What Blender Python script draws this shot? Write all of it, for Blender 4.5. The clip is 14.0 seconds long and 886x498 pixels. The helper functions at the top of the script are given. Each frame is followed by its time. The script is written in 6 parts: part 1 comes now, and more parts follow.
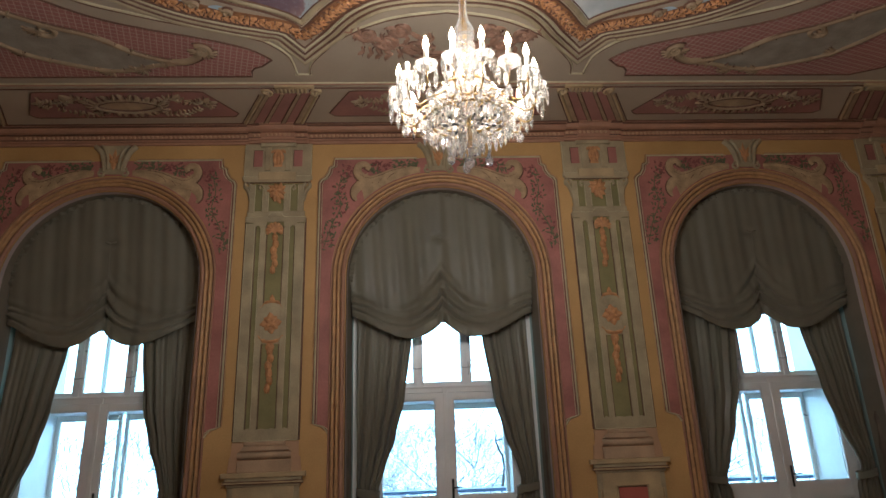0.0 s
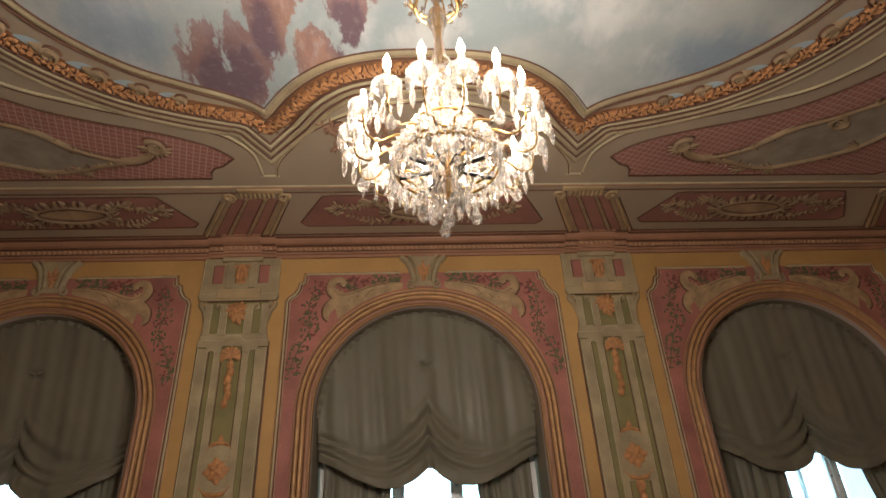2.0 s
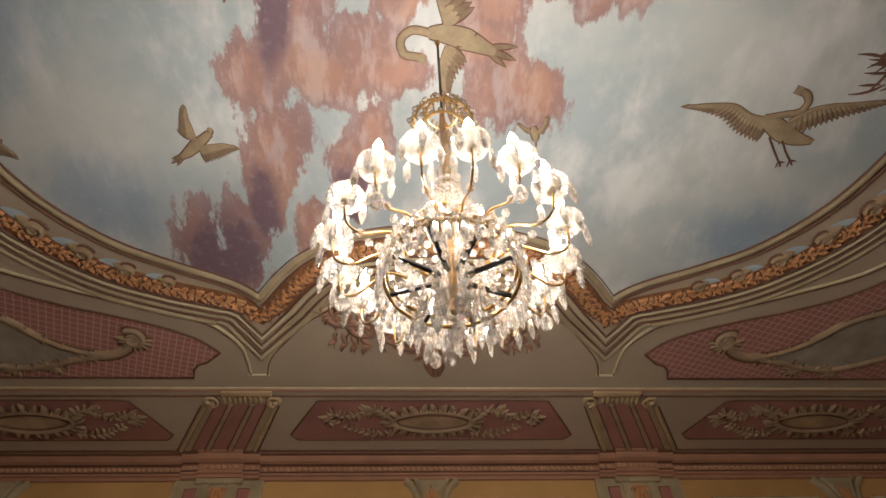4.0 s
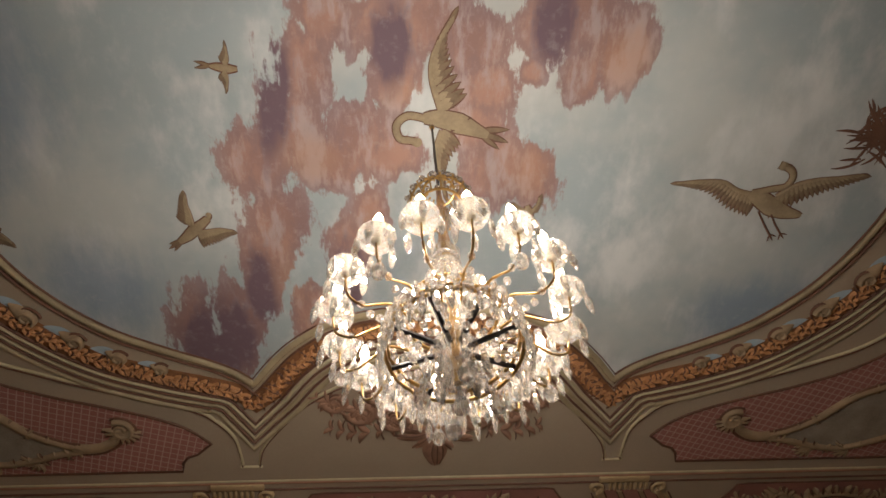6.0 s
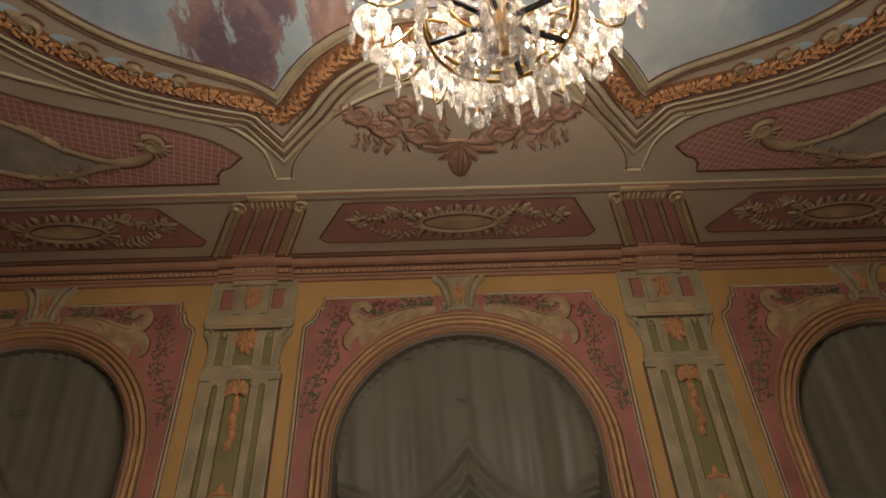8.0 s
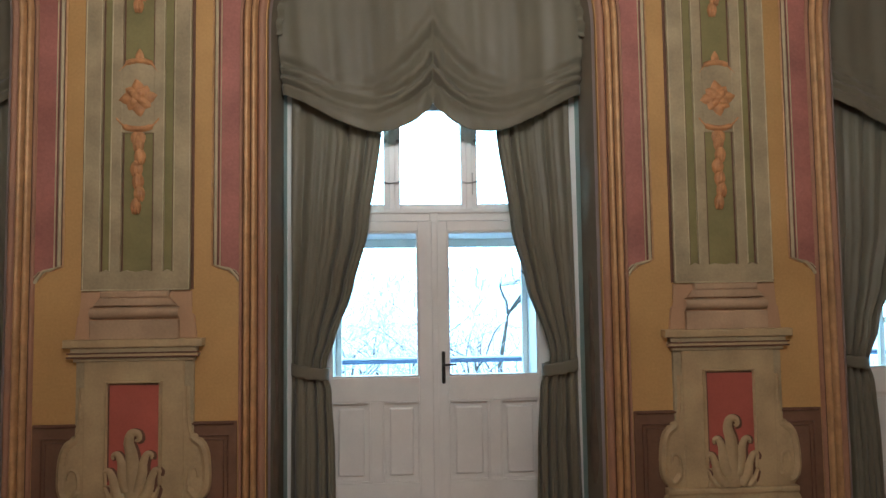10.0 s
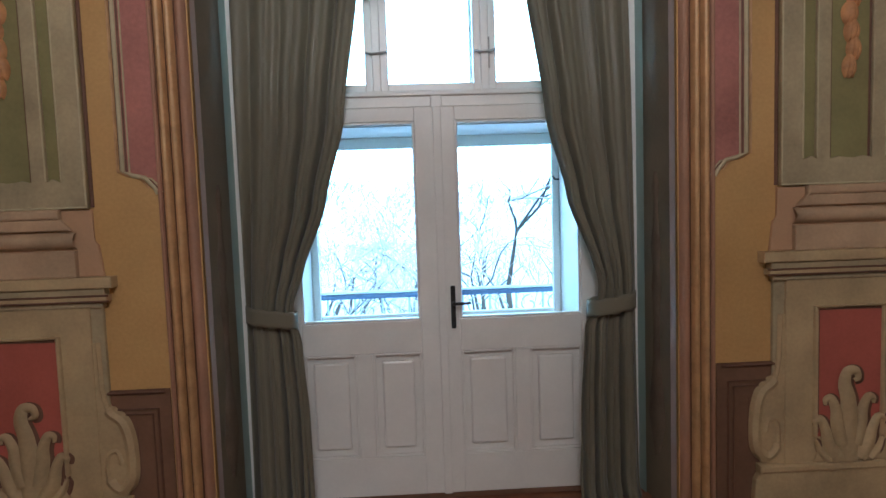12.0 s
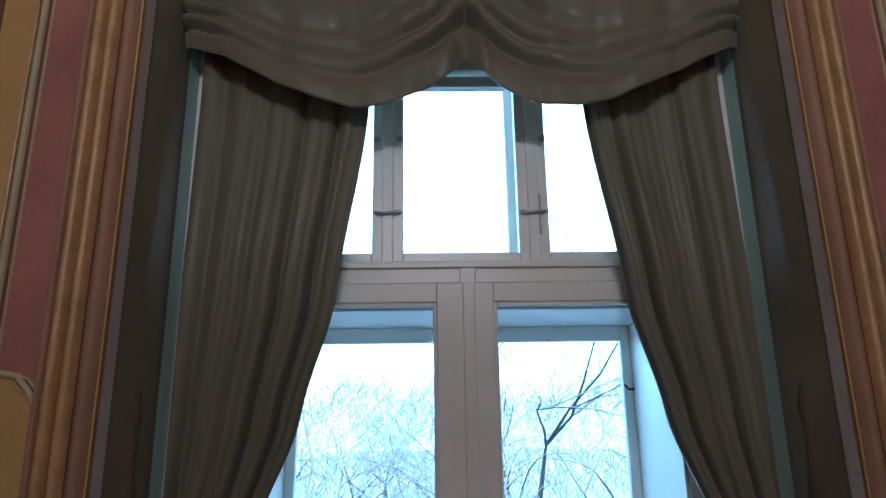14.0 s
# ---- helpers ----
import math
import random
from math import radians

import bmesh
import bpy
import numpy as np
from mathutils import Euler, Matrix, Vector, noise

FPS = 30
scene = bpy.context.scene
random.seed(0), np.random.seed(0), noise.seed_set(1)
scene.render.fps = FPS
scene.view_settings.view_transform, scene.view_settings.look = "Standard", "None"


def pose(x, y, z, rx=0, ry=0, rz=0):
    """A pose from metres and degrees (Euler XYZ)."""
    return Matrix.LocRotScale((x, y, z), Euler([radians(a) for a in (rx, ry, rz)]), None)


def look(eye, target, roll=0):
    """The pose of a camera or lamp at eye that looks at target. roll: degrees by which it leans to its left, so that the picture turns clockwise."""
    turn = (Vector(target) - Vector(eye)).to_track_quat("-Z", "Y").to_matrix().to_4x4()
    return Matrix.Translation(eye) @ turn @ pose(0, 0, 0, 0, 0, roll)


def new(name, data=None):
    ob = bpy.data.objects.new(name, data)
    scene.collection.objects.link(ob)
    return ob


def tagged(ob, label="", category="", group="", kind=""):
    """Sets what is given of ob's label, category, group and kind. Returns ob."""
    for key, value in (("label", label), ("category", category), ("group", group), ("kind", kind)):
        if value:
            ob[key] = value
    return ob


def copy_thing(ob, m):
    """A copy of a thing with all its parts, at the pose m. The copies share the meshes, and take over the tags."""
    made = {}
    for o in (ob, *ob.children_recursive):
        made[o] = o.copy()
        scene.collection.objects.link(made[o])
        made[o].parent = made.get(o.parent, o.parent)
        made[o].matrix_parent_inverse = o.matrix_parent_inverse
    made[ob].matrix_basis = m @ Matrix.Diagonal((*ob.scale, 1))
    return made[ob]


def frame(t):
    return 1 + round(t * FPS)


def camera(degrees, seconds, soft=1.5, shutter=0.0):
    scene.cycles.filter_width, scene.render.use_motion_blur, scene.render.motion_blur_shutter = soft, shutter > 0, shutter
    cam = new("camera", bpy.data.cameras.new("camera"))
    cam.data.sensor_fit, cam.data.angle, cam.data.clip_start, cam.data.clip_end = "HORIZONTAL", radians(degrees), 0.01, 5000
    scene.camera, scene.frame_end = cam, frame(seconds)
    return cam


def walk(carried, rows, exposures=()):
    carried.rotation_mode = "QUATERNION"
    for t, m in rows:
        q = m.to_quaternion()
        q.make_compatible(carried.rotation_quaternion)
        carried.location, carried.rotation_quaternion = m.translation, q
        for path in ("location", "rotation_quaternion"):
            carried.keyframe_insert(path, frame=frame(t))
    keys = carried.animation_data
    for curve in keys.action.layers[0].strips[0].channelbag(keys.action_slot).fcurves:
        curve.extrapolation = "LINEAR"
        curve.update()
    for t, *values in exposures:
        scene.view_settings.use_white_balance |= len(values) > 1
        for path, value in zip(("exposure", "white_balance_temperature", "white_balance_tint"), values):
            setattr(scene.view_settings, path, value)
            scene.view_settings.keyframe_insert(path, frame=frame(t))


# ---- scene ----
# ---- camera and walk ----
cam = camera(70.56, 14.0)
ROWS = [
    (0.0, -0.395, -6.937, 1.497, -2.77, 17.43, 2.02),
    (0.5, -0.309, -6.744, 1.531, -2.73, 20.39, 1.89),
    (1.0, -0.317, -6.487, 1.536, -2.61, 21.93, 1.20),
    (1.5, -0.332, -6.209, 1.576, -4.57, 24.49, 1.37),
    (2.0, -0.248, -5.935, 1.611, -2.93, 30.65, 2.77),
    (2.5, -0.245, -5.691, 1.641, -2.11, 37.24, 0.38),
    (3.0, -0.278, -5.465, 1.678, -2.44, 43.36, 1.09),
    (3.5, -0.237, -5.298, 1.687, -2.15, 48.77, 1.98),
    (4.0, -0.170, -5.177, 1.694, -2.02, 53.15, 1.63),
    (4.2, -0.165, -5.135, 1.690, -1.62, 54.63, 1.73),
    (6.3, -0.205, -5.134, 1.671, -1.12, 61.24, 2.84),
    (6.5, -0.216, -5.128, 1.671, -0.93, 59.43, 2.80),
    (7.0, -0.224, -5.093, 1.674, -0.66, 54.02, 2.53),
    (7.5, -0.242, -5.047, 1.658, -0.22, 46.17, 1.83),
    (8.0, -0.263, -4.956, 1.647, 0.02, 37.07, 2.05),
    (8.5, -0.261, -4.826, 1.632, -2.14, 25.03, 2.28),
    (9.0, -0.137, -4.616, 1.594, -2.66, 16.18, 0.94),
    (9.2, -0.140, -4.514, 1.605, -2.81, 12.90, 1.25),
    (11.3, -0.247, -3.310, 1.625, -2.50, -3.65, 0.01),
    (11.5, -0.289, -3.166, 1.619, -3.87, -4.08, 0.29),
    (12.0, -0.128, -2.885, 1.581, -2.60, -4.27, 1.91),
    (12.5, 0.001, -2.587, 1.562, 1.45, -1.83, 0.47),
    (13.0, -0.203, -2.314, 1.574, -1.92, 3.37, -0.09),
    (13.5, -0.168, -2.047, 1.636, -1.08, 8.12, 1.36),
    (14.0, -0.139, -1.870, 1.632, -1.06, 14.21, 0.78),
]
EXPOSURES = [
    (0.0, -0.02, 5350, 8), (1.5, 0.12, 5800, 10), (2.0, 0.16, 6050, 10), (3.0, 0.12, 6100, 10), (4.2, -0.22, 5850, 10), (6.3, -0.66, 6050, 10), (7.5, -0.56, 6150, 10),
    (8.0, -0.18, 6000, 8), (8.5, 0.6, 5650, 6), (9.2, 0.65, 5500, 6), (11.3, 0.48, 5120, 8), (12.0, 0.42, 5080, 8), (13.0, 0.05, 4850, 8), (14.0, -0.32, 4950, 9),
]
walk(cam, [(t, pose(x, y, z, 90 + pitch, roll, yaw)) for t, x, y, z, yaw, pitch, roll in ROWS], EXPOSURES)

# ---- plan, in metres ----
PITCH = 3.83            # from window axis to window axis
BAYS = (-PITCH, 0.0, PITCH)
PILASTERS = (-5.70, -0.5 * PITCH, 0.5 * PITCH, 5.70)
HALF, SPRING = 1.10, 3.36   # half width and springing of the arched recesses
CEIL = 5.21
WEST, EAST, BACK = -6.2, 6.2, -8.2
LAMP = (-0.06, -4.0)    # axis of the chandelier

# ---- light ----
world = bpy.data.worlds.new("overcast_sky")
scene.world = world
world.use_nodes = True
wn = world.node_tree.nodes
sky = wn.new("ShaderNodeTexSky")
sky.sky_type, sky.sun_disc, sky.sun_elevation, sky.sun_rotation = "NISHITA", False, radians(48), radians(163)
wn["Background"].inputs["Strength"].default_value = 0.15
world.node_tree.links.new(sky.outputs[0], wn["Background"].inputs["Color"])

sun = new("sun", bpy.data.lights.new("sun", "SUN"))
sun.data.energy, sun.data.angle, sun.data.color = 1.5, radians(20), (1, 0.95, 0.88)
sun.matrix_world = look((6, -20, 24), (0, 0, 0))

CANDLE_WATTS = 27.0
CANDLE_COLOR = (1.0, 0.88, 0.76)


# ---- materials ----
def mat(name, base, rough=0.6, vary=0.12, scale=6.0, bump=0.15, metal=0.0, spec=0.5, second=None, fine=60.0):
    """Paint, plaster, wood or metal: a base colour that wanders at two scales, with fine relief."""
    m = bpy.data.materials.new(name)
    m.use_nodes = True
    t, b = m.node_tree, m.node_tree.nodes["Principled BSDF"]
    co = t.nodes.new("ShaderNodeTexCoord")
    n1, n2 = t.nodes.new("ShaderNodeTexNoise"), t.nodes.new("ShaderNodeTexNoise")
    n1.inputs["Scale"].default_value, n1.inputs["Detail"].default_value = scale, 6
    n2.inputs["Scale"].default_value, n2.inputs["Detail"].default_value = fine, 4
    geo = t.nodes.new("ShaderNodeNewGeometry")
    t.links.new(geo.outputs["Position"], n1.inputs["Vector"])
    t.links.new(geo.outputs["Position"], n2.inputs["Vector"])
    add = t.nodes.new("ShaderNodeMath")
    add.operation = "MULTIPLY_ADD"
    add.inputs[1].default_value = 0.35
    t.links.new(n2.outputs["Fac"], add.inputs[0])
    t.links.new(n1.outputs["Fac"], add.inputs[2])
    ramp = t.nodes.new("ShaderNodeValToRGB")
    ramp.color_ramp.elements[0].position, ramp.color_ramp.elements[1].position = 0.45, 0.9
    lo = [c * (1 - vary) for c in base]
    hi = list(second) if second else [min(1, c * (1 + vary)) for c in base]
    ramp.color_ramp.elements[0].color = (*lo, 1)
    ramp.color_ramp.elements[1].color = (*hi, 1)
    t.links.new(add.outputs[0], ramp.inputs[0])
    t.links.new(ramp.outputs[0], b.inputs["Base Color"])
    b.inputs["Roughness"].default_value, b.inputs["Metallic"].default_value = rough, metal
    b.inputs["Specular IOR Level"].default_value = spec
    if bump:
        bp = t.nodes.new("ShaderNodeBump")
        bp.inputs["Strength"].default_value, bp.inputs["Distance"].default_value = bump, 0.01
        t.links.new(add.outputs[0], bp.inputs["Height"])
        t.links.new(bp.outputs[0], b.inputs["Normal"])
    return m


def sky_painting(name):
    """The painted sky: grey-blue air, pale cloud and drifts of rose and violet cloud, with brushed edges."""
    m = bpy.data.materials.new(name)
    m.use_nodes = True
    t, b = m.node_tree, m.node_tree.nodes["Principled BSDF"]
    L = t.links.new
    geo = t.nodes.new("ShaderNodeNewGeometry")

    def noise_at(scale, detail, stretch=(1, 1, 1), rough=0.6):
        mp = t.nodes.new("ShaderNodeMapping")
        mp.inputs["Scale"].default_value = stretch
        L(geo.outputs["Position"], mp.inputs["Vector"])
        n = t.nodes.new("ShaderNodeTexNoise")
        n.inputs["Scale"].default_value, n.inputs["Detail"].default_value = scale, detail
        n.inputs["Roughness"].default_value = rough
        L(mp.outputs[0], n.inputs["Vector"])
        return n

    def mth(op, a, c, clamp=False):
        n = t.nodes.new("ShaderNodeMath")
        n.operation, n.use_clamp = op, clamp
        for i, s in enumerate((a, c)):
            if isinstance(s, (int, float)):
                n.inputs[i].default_value = s
            else:
                L(s, n.inputs[i])
        return n.outputs[0]

    def mix(f, a, c):
        n = t.nodes.new("ShaderNodeMix")
        n.data_type = "RGBA"
        for i, s in ((0, f), (6, a), (7, c)):
            if isinstance(s, tuple):
                n.inputs[i].default_value = (*s, 1)
            else:
                L(s, n.inputs[i])
        return n.outputs[2]

    def step(x, lo, hi):
        n = t.nodes.new("ShaderNodeMapRange")
        n.interpolation_type = "SMOOTHSTEP"
        n.inputs[1].default_value, n.inputs[2].default_value = lo, hi
        L(x, n.inputs[0])
        return n.outputs[0]

    big = noise_at(0.55, 5)
    mid = noise_at(1.6, 8, (1.4, 0.8, 1))
    ragged = noise_at(3.2, 10, (2.2, 0.7, 1), 0.66)
    brush = noise_at(14, 6, (1, 1, 1), 0.7)
    air = mix(step(big.outputs["Fac"], 0.40, 0.60), (0.355, 0.40, 0.39), (0.49, 0.50, 0.455))
    air = mix(step(mid.outputs["Fac"], 0.47, 0.70), air, (0.62, 0.615, 0.57))

    def blob(cx, cy, rx, ry, turn=0.0):
        """How deep a point lies inside an ellipse of cloud: 1 at its middle, 0 at its rim."""
        mp = t.nodes.new("ShaderNodeMapping")
        mp.vector_type = "TEXTURE"
        mp.inputs["Location"].default_value = (cx, cy, CEIL)
        mp.inputs["Rotation"].default_value = (0, 0, radians(turn))
        mp.inputs["Scale"].default_value = (rx, ry, 1000)
        L(geo.outputs["Position"], mp.inputs["Vector"])
        v = t.nodes.new("ShaderNodeVectorMath")
        v.operation = "LENGTH"
        L(mp.outputs[0], v.inputs[0])
        return mth("SUBTRACT", 1.0, v.outputs["Value"])

    def cloud(blobs, amount):
        f = None
        for q in blobs:
            o = blob(*q)
            f = o if f is None else mth("MAXIMUM", f, o)
        edge = mth("MULTIPLY", mth("SUBTRACT", ragged.outputs["Fac"], 0.5), amount)
        return mth("ADD", f, edge)

    drift = [(-1.64, -2.60, 0.19, 0.34), (-1.46, -2.33, 0.28, 0.28), (-1.33, -2.66, 0.22, 0.32), (-1.14, -3.04, 0.18, 0.42), (-1.00, -3.37, 0.22, 0.36),
             (-1.09, -3.78, 0.24, 0.28), (-0.87, -3.99, 0.24, 0.30), (-0.77, -4.34, 0.19, 0.32), (-0.66, -4.62, 0.18, 0.26), (-0.62, -3.78, 0.28, 0.20)]
    middle = [(-0.48, -3.95, 0.24, 0.24), (-0.29, -3.82, 0.26, 0.18), (-0.34, -4.55, 0.24, 0.26), (-0.28, -4.31, 0.20, 0.26), (-0.09, -4.58, 0.32, 0.24),
              (0.16, -4.47, 0.24, 0.22), (0.26, -4.22, 0.22, 0.20), (0.21, -4.00, 0.22, 0.20), (-0.59, -3.16, 0.17, 0.32), (-0.84, -2.68, 0.18, 0.32)]
    shreds = [(-0.43, -3.40, 0.13, 0.28), (0.33, -3.74, 0.25, 0.30), (0.57, -3.71, 0.17, 0.25), (0.55, -4.58, 0.19, 0.24), (0.74, -4.65, 0.28, 0.26),
              (0.98, -4.47, 0.23, 0.25), (0.81, -4.29, 0.16, 0.19), (0.50, -4.32, 0.09, 0.09), (-0.4, -5.6, 1.0, 0.7), (1.2, -5.7, 0.7, 0.6)]
    rose = cloud(drift + middle + shreds, 2.5)
    rose = mth("ADD", rose, mth("MULTIPLY", mth("SUBTRACT", brush.outputs["Fac"], 0.5), 0.5))
    rose_mask = step(rose, -0.04, 0.16)
    body = mix(step(mid.outputs["Fac"], 0.38, 0.60), (0.29, 0.165, 0.135), (0.42, 0.235, 0.168))
    body = mix(mth("MULTIPLY", step(ragged.outputs["Fac"], 0.48, 0.62), 0.55), body, (0.47, 0.41, 0.39))
    body = mix(mth("MULTIPLY", step(brush.outputs["Fac"], 0.52, 0.70), 0.4), body, (0.34, 0.20, 0.16))
    rim = mth("SUBTRACT", 1.0, step(rose, 0.22, 0.60))
    body = mix(mth("MULTIPLY", rim, 0.55), body, (0.235, 0.155, 0.15))
    dark = step(cloud([(-1.50, -2.45, 0.36, 0.48, 15), (-1.16, -2.9, 0.14, 0.4, 0), (-0.6, -2.95, 0.18, 0.4, 0), (-0.30, -4.45, 0.16, 0.3, 0), (-0.95, -4.15, 0.12, 0.5, 10), (0.6, -4.6, 0.16, 0.3, 0)], 1.4), 0.0, 0.5)
    body = mix(dark, body, (0.16, 0.10, 0.115))
    warm = step(cloud([(0.57, -3.75, 0.20, 0.30, 0), (-0.98, -2.95, 0.20, 0.30, 0), (-0.75, -3.8, 0.35, 0.18, 0), (1.0, -4.4, 0.25, 0.2, 0), (-0.2, -4.2, 0.2, 0.12, 0)], 2.0), 0.0, 0.9)
    body = mix(mth("MULTIPLY", warm, 0.38), body, (0.50, 0.27, 0.15))
    deep = step(cloud([(2.2, -2.7, 0.7, 0.4, -20), (-2.2, -2.9, 0.6, 0.5, 20), (-2.6, -4.2, 0.6, 0.9, 0)], 1.0), 0.0, 0.8)
    air = mix(mth("MULTIPLY", deep, 0.7), air, (0.20, 0.27, 0.34))
    col = mix(rose_mask, air, body)
    col = mix(mth("MULTIPLY", step(brush.outputs["Fac"], 0.5, 0.8), 0.25), col, (0.6, 0.57, 0.53))
    L(col, b.inputs["Base Color"])
    b.inputs["Roughness"].default_value = 0.75
    return m


def lattice(name, ground, line, size):
    """Rose ground with a painted diamond trellis."""
    m = mat(name, ground, 0.75, 0.1, 3.0)
    t, b = m.node_tree, m.node_tree.nodes["Principled BSDF"]
    L = t.links.new
    src = b.inputs["Base Color"].links[0].from_socket
    geo = t.nodes.new("ShaderNodeNewGeometry")
    last = None
    for a in (radians(18), radians(-72)):
        dot = t.nodes.new("ShaderNodeVectorMath")
        dot.operation = "DOT_PRODUCT"
        dot.inputs[1].default_value = (math.cos(a) / size, math.sin(a) / size, 0)
        L(geo.outputs["Position"], dot.inputs[0])
        fr = t.nodes.new("ShaderNodeMath")
        fr.operation = "FRACT"
        L(dot.outputs["Value"], fr.inputs[0])
        lt = t.nodes.new("ShaderNodeMath")
        lt.operation = "LESS_THAN"
        lt.inputs[1].default_value = 0.14
        L(fr.outputs[0], lt.inputs[0])
        if last is None:
            last = lt
        else:
            mx = t.nodes.new("ShaderNodeMath")
            mx.operation = "MAXIMUM"
            L(last.outputs[0], mx.inputs[0])
            L(lt.outputs[0], mx.inputs[1])
            last = mx
    mixn = t.nodes.new("ShaderNodeMix")
    mixn.data_type = "RGBA"
    L(last.outputs[0], mixn.inputs[0])
    L(src, mixn.inputs[6])
    mixn.inputs[7].default_value = (*line, 1)
    L(mixn.outputs[2], b.inputs["Base Color"])
    return m


def cloth(name, base, dot):
    """Woven furnishing fabric with a small raised dot figure."""
    m = mat(name, base, 0.62, 0.12, 2.5, 0.1, fine=220.0)
    t, b = m.node_tree, m.node_tree.nodes["Principled BSDF"]
    L = t.links.new
    src = b.inputs["Base Color"].links[0].from_socket
    uv = t.nodes.new("ShaderNodeUVMap")
    vor = t.nodes.new("ShaderNodeTexVoronoi")
    vor.inputs["Scale"].default_value, vor.inputs["Randomness"].default_value = 64, 0.35
    L(uv.outputs[0], vor.inputs["Vector"])
    ramp = t.nodes.new("ShaderNodeValToRGB")
    ramp.color_ramp.elements[0].position, ramp.color_ramp.elements[1].position = 0.28, 0.36
    ramp.color_ramp.elements[0].color, ramp.color_ramp.elements[1].color = (1, 1, 1, 1), (0, 0, 0, 1)
    L(vor.outputs["Distance"], ramp.inputs[0])
    mixn = t.nodes.new("ShaderNodeMix")
    mixn.data_type = "RGBA"
    L(ramp.outputs[0], mixn.inputs[0])
    L(src, mixn.inputs[6])
    mixn.inputs[7].default_value = (*dot, 1)
    L(mixn.outputs[2], b.inputs["Base Color"])
    rg = t.nodes.new("ShaderNodeMapRange")
    rg.inputs[3].default_value, rg.inputs[4].default_value = 0.62, 0.26
    L(ramp.outputs[0], rg.inputs[0])
    L(rg.outputs[0], b.inputs["Roughness"])
    b.inputs["Sheen Weight"].default_value = 0.2
    tr = t.nodes.new("ShaderNodeBsdfTranslucent")
    tr.inputs["Color"].default_value = (*[c * 1.2 for c in base], 1)
    ms = t.nodes.new("ShaderNodeMixShader")
    ms.inputs[0].default_value = 0.18
    L(b.outputs[0], ms.inputs[1])
    L(tr.outputs[0], ms.inputs[2])
    L(ms.outputs[0], t.nodes["Material Output"].inputs[0])
    return m


def parquet(name):
    """Red-brown oak boards, oiled."""
    m = mat(name, (0.20, 0.075, 0.035), 0.35, 0.35, 3.0, 0.1)
    t, b = m.node_tree, m.node_tree.nodes["Principled BSDF"]
    n1 = [n for n in t.nodes if n.type == "TEX_NOISE"][0]
    mp = t.nodes.new("ShaderNodeMapping")
    mp.inputs["Scale"].default_value = (1, 9, 1)
    t.links.new(n1.inputs["Vector"].links[0].from_socket, mp.inputs["Vector"])
    t.links.new(mp.outputs[0], n1.inputs["Vector"])
    return m


def glass(name, rough=0.0, tint=(1, 1, 1), ior=1.45):
    m = bpy.data.materials.new(name)
    m.use_nodes = True
    b = m.node_tree.nodes["Principled BSDF"]
    b.inputs["Base Color"].default_value = (*tint, 1)
    b.inputs["Transmission Weight"].default_value, b.inputs["Roughness"].default_value = 1, rough
    b.inputs["IOR"].default_value = ior
    return m


def crystal(name):
    """Cut lead crystal: clear, with bright facets."""
    m = glass(name, 0.02, (1, 0.98, 0.95), 1.6)
    t = m.node_tree
    g = t.nodes.new("ShaderNodeBsdfGlossy")
    g.inputs["Roughness"].default_value = 0.08
    g.inputs["Color"].default_value = (1, 0.97, 0.92, 1)
    tr = t.nodes.new("ShaderNodeBsdfTranslucent")
    tr.inputs["Color"].default_value = (0.95, 0.88, 0.78, 1)
    m1, m2 = t.nodes.new("ShaderNodeMixShader"), t.nodes.new("ShaderNodeMixShader")
    m1.inputs[0].default_value, m2.inputs[0].default_value = 0.30, 0.33
    t.links.new(g.outputs[0], m1.inputs[1])
    t.links.new(tr.outputs[0], m1.inputs[2])
    t.links.new(t.nodes["Principled BSDF"].outputs[0], m2.inputs[1])
    t.links.new(m1.outputs[0], m2.inputs[2])
    t.links.new(m2.outputs[0], t.nodes["Material Output"].inputs[0])
    return m


def glow(name, color, strength):
    m = bpy.data.materials.new(name)
    m.use_nodes = True
    b = m.node_tree.nodes["Principled BSDF"]
    b.inputs["Base Color"].default_value = (*color, 1)
    b.inputs["Emission Color"].default_value = (*color, 1)
    b.inputs["Emission Strength"].default_value = strength
    return m


OCHRE = mat("ochre_wall_paint", (0.56, 0.318, 0.100), 0.65, 0.25, 1.3, 0.22, second=(0.61, 0.362, 0.125))
ROSE = mat("rose_wall_paint", (0.375, 0.145, 0.108), 0.65, 0.3, 2.4, 0.25)
MAUVE = mat("mauve_ceiling_paint", (0.325, 0.15, 0.112), 0.75, 0.2, 2.0)
SAGE = mat("sage_grey_paint", (0.375, 0.295, 0.165), 0.65, 0.25, 4.0, 0.25)
OLIVE = mat("olive_panel_paint", (0.235, 0.20, 0.075), 0.7, 0.15, 4.0)
STONE = mat("sand_stone_paint", (0.45, 0.325, 0.165), 0.65, 0.2, 4.0, 0.25)
PALEROSE = mat("rose_sand_paint", (0.44, 0.295, 0.17), 0.65, 0.2, 4.0, 0.25)
DULLCREAM = mat("dull_cream_paint", (0.42, 0.285, 0.145), 0.7, 0.3, 9.0)
AIRBLUE = mat("pale_blue_sky_paint", (0.40, 0.49, 0.53), 0.75, 0.1, 5.0)
SALMON = mat("salmon_stone_paint", (0.47, 0.28, 0.15), 0.7, 0.12, 3.0)
RED = mat("brick_red_panel_paint", (0.42, 0.10, 0.065), 0.7, 0.15, 3.0)
GILT = mat("gilt_plaster", (0.50, 0.285, 0.12), 0.45, 0.2, 12.0, 0.2, 0.15)
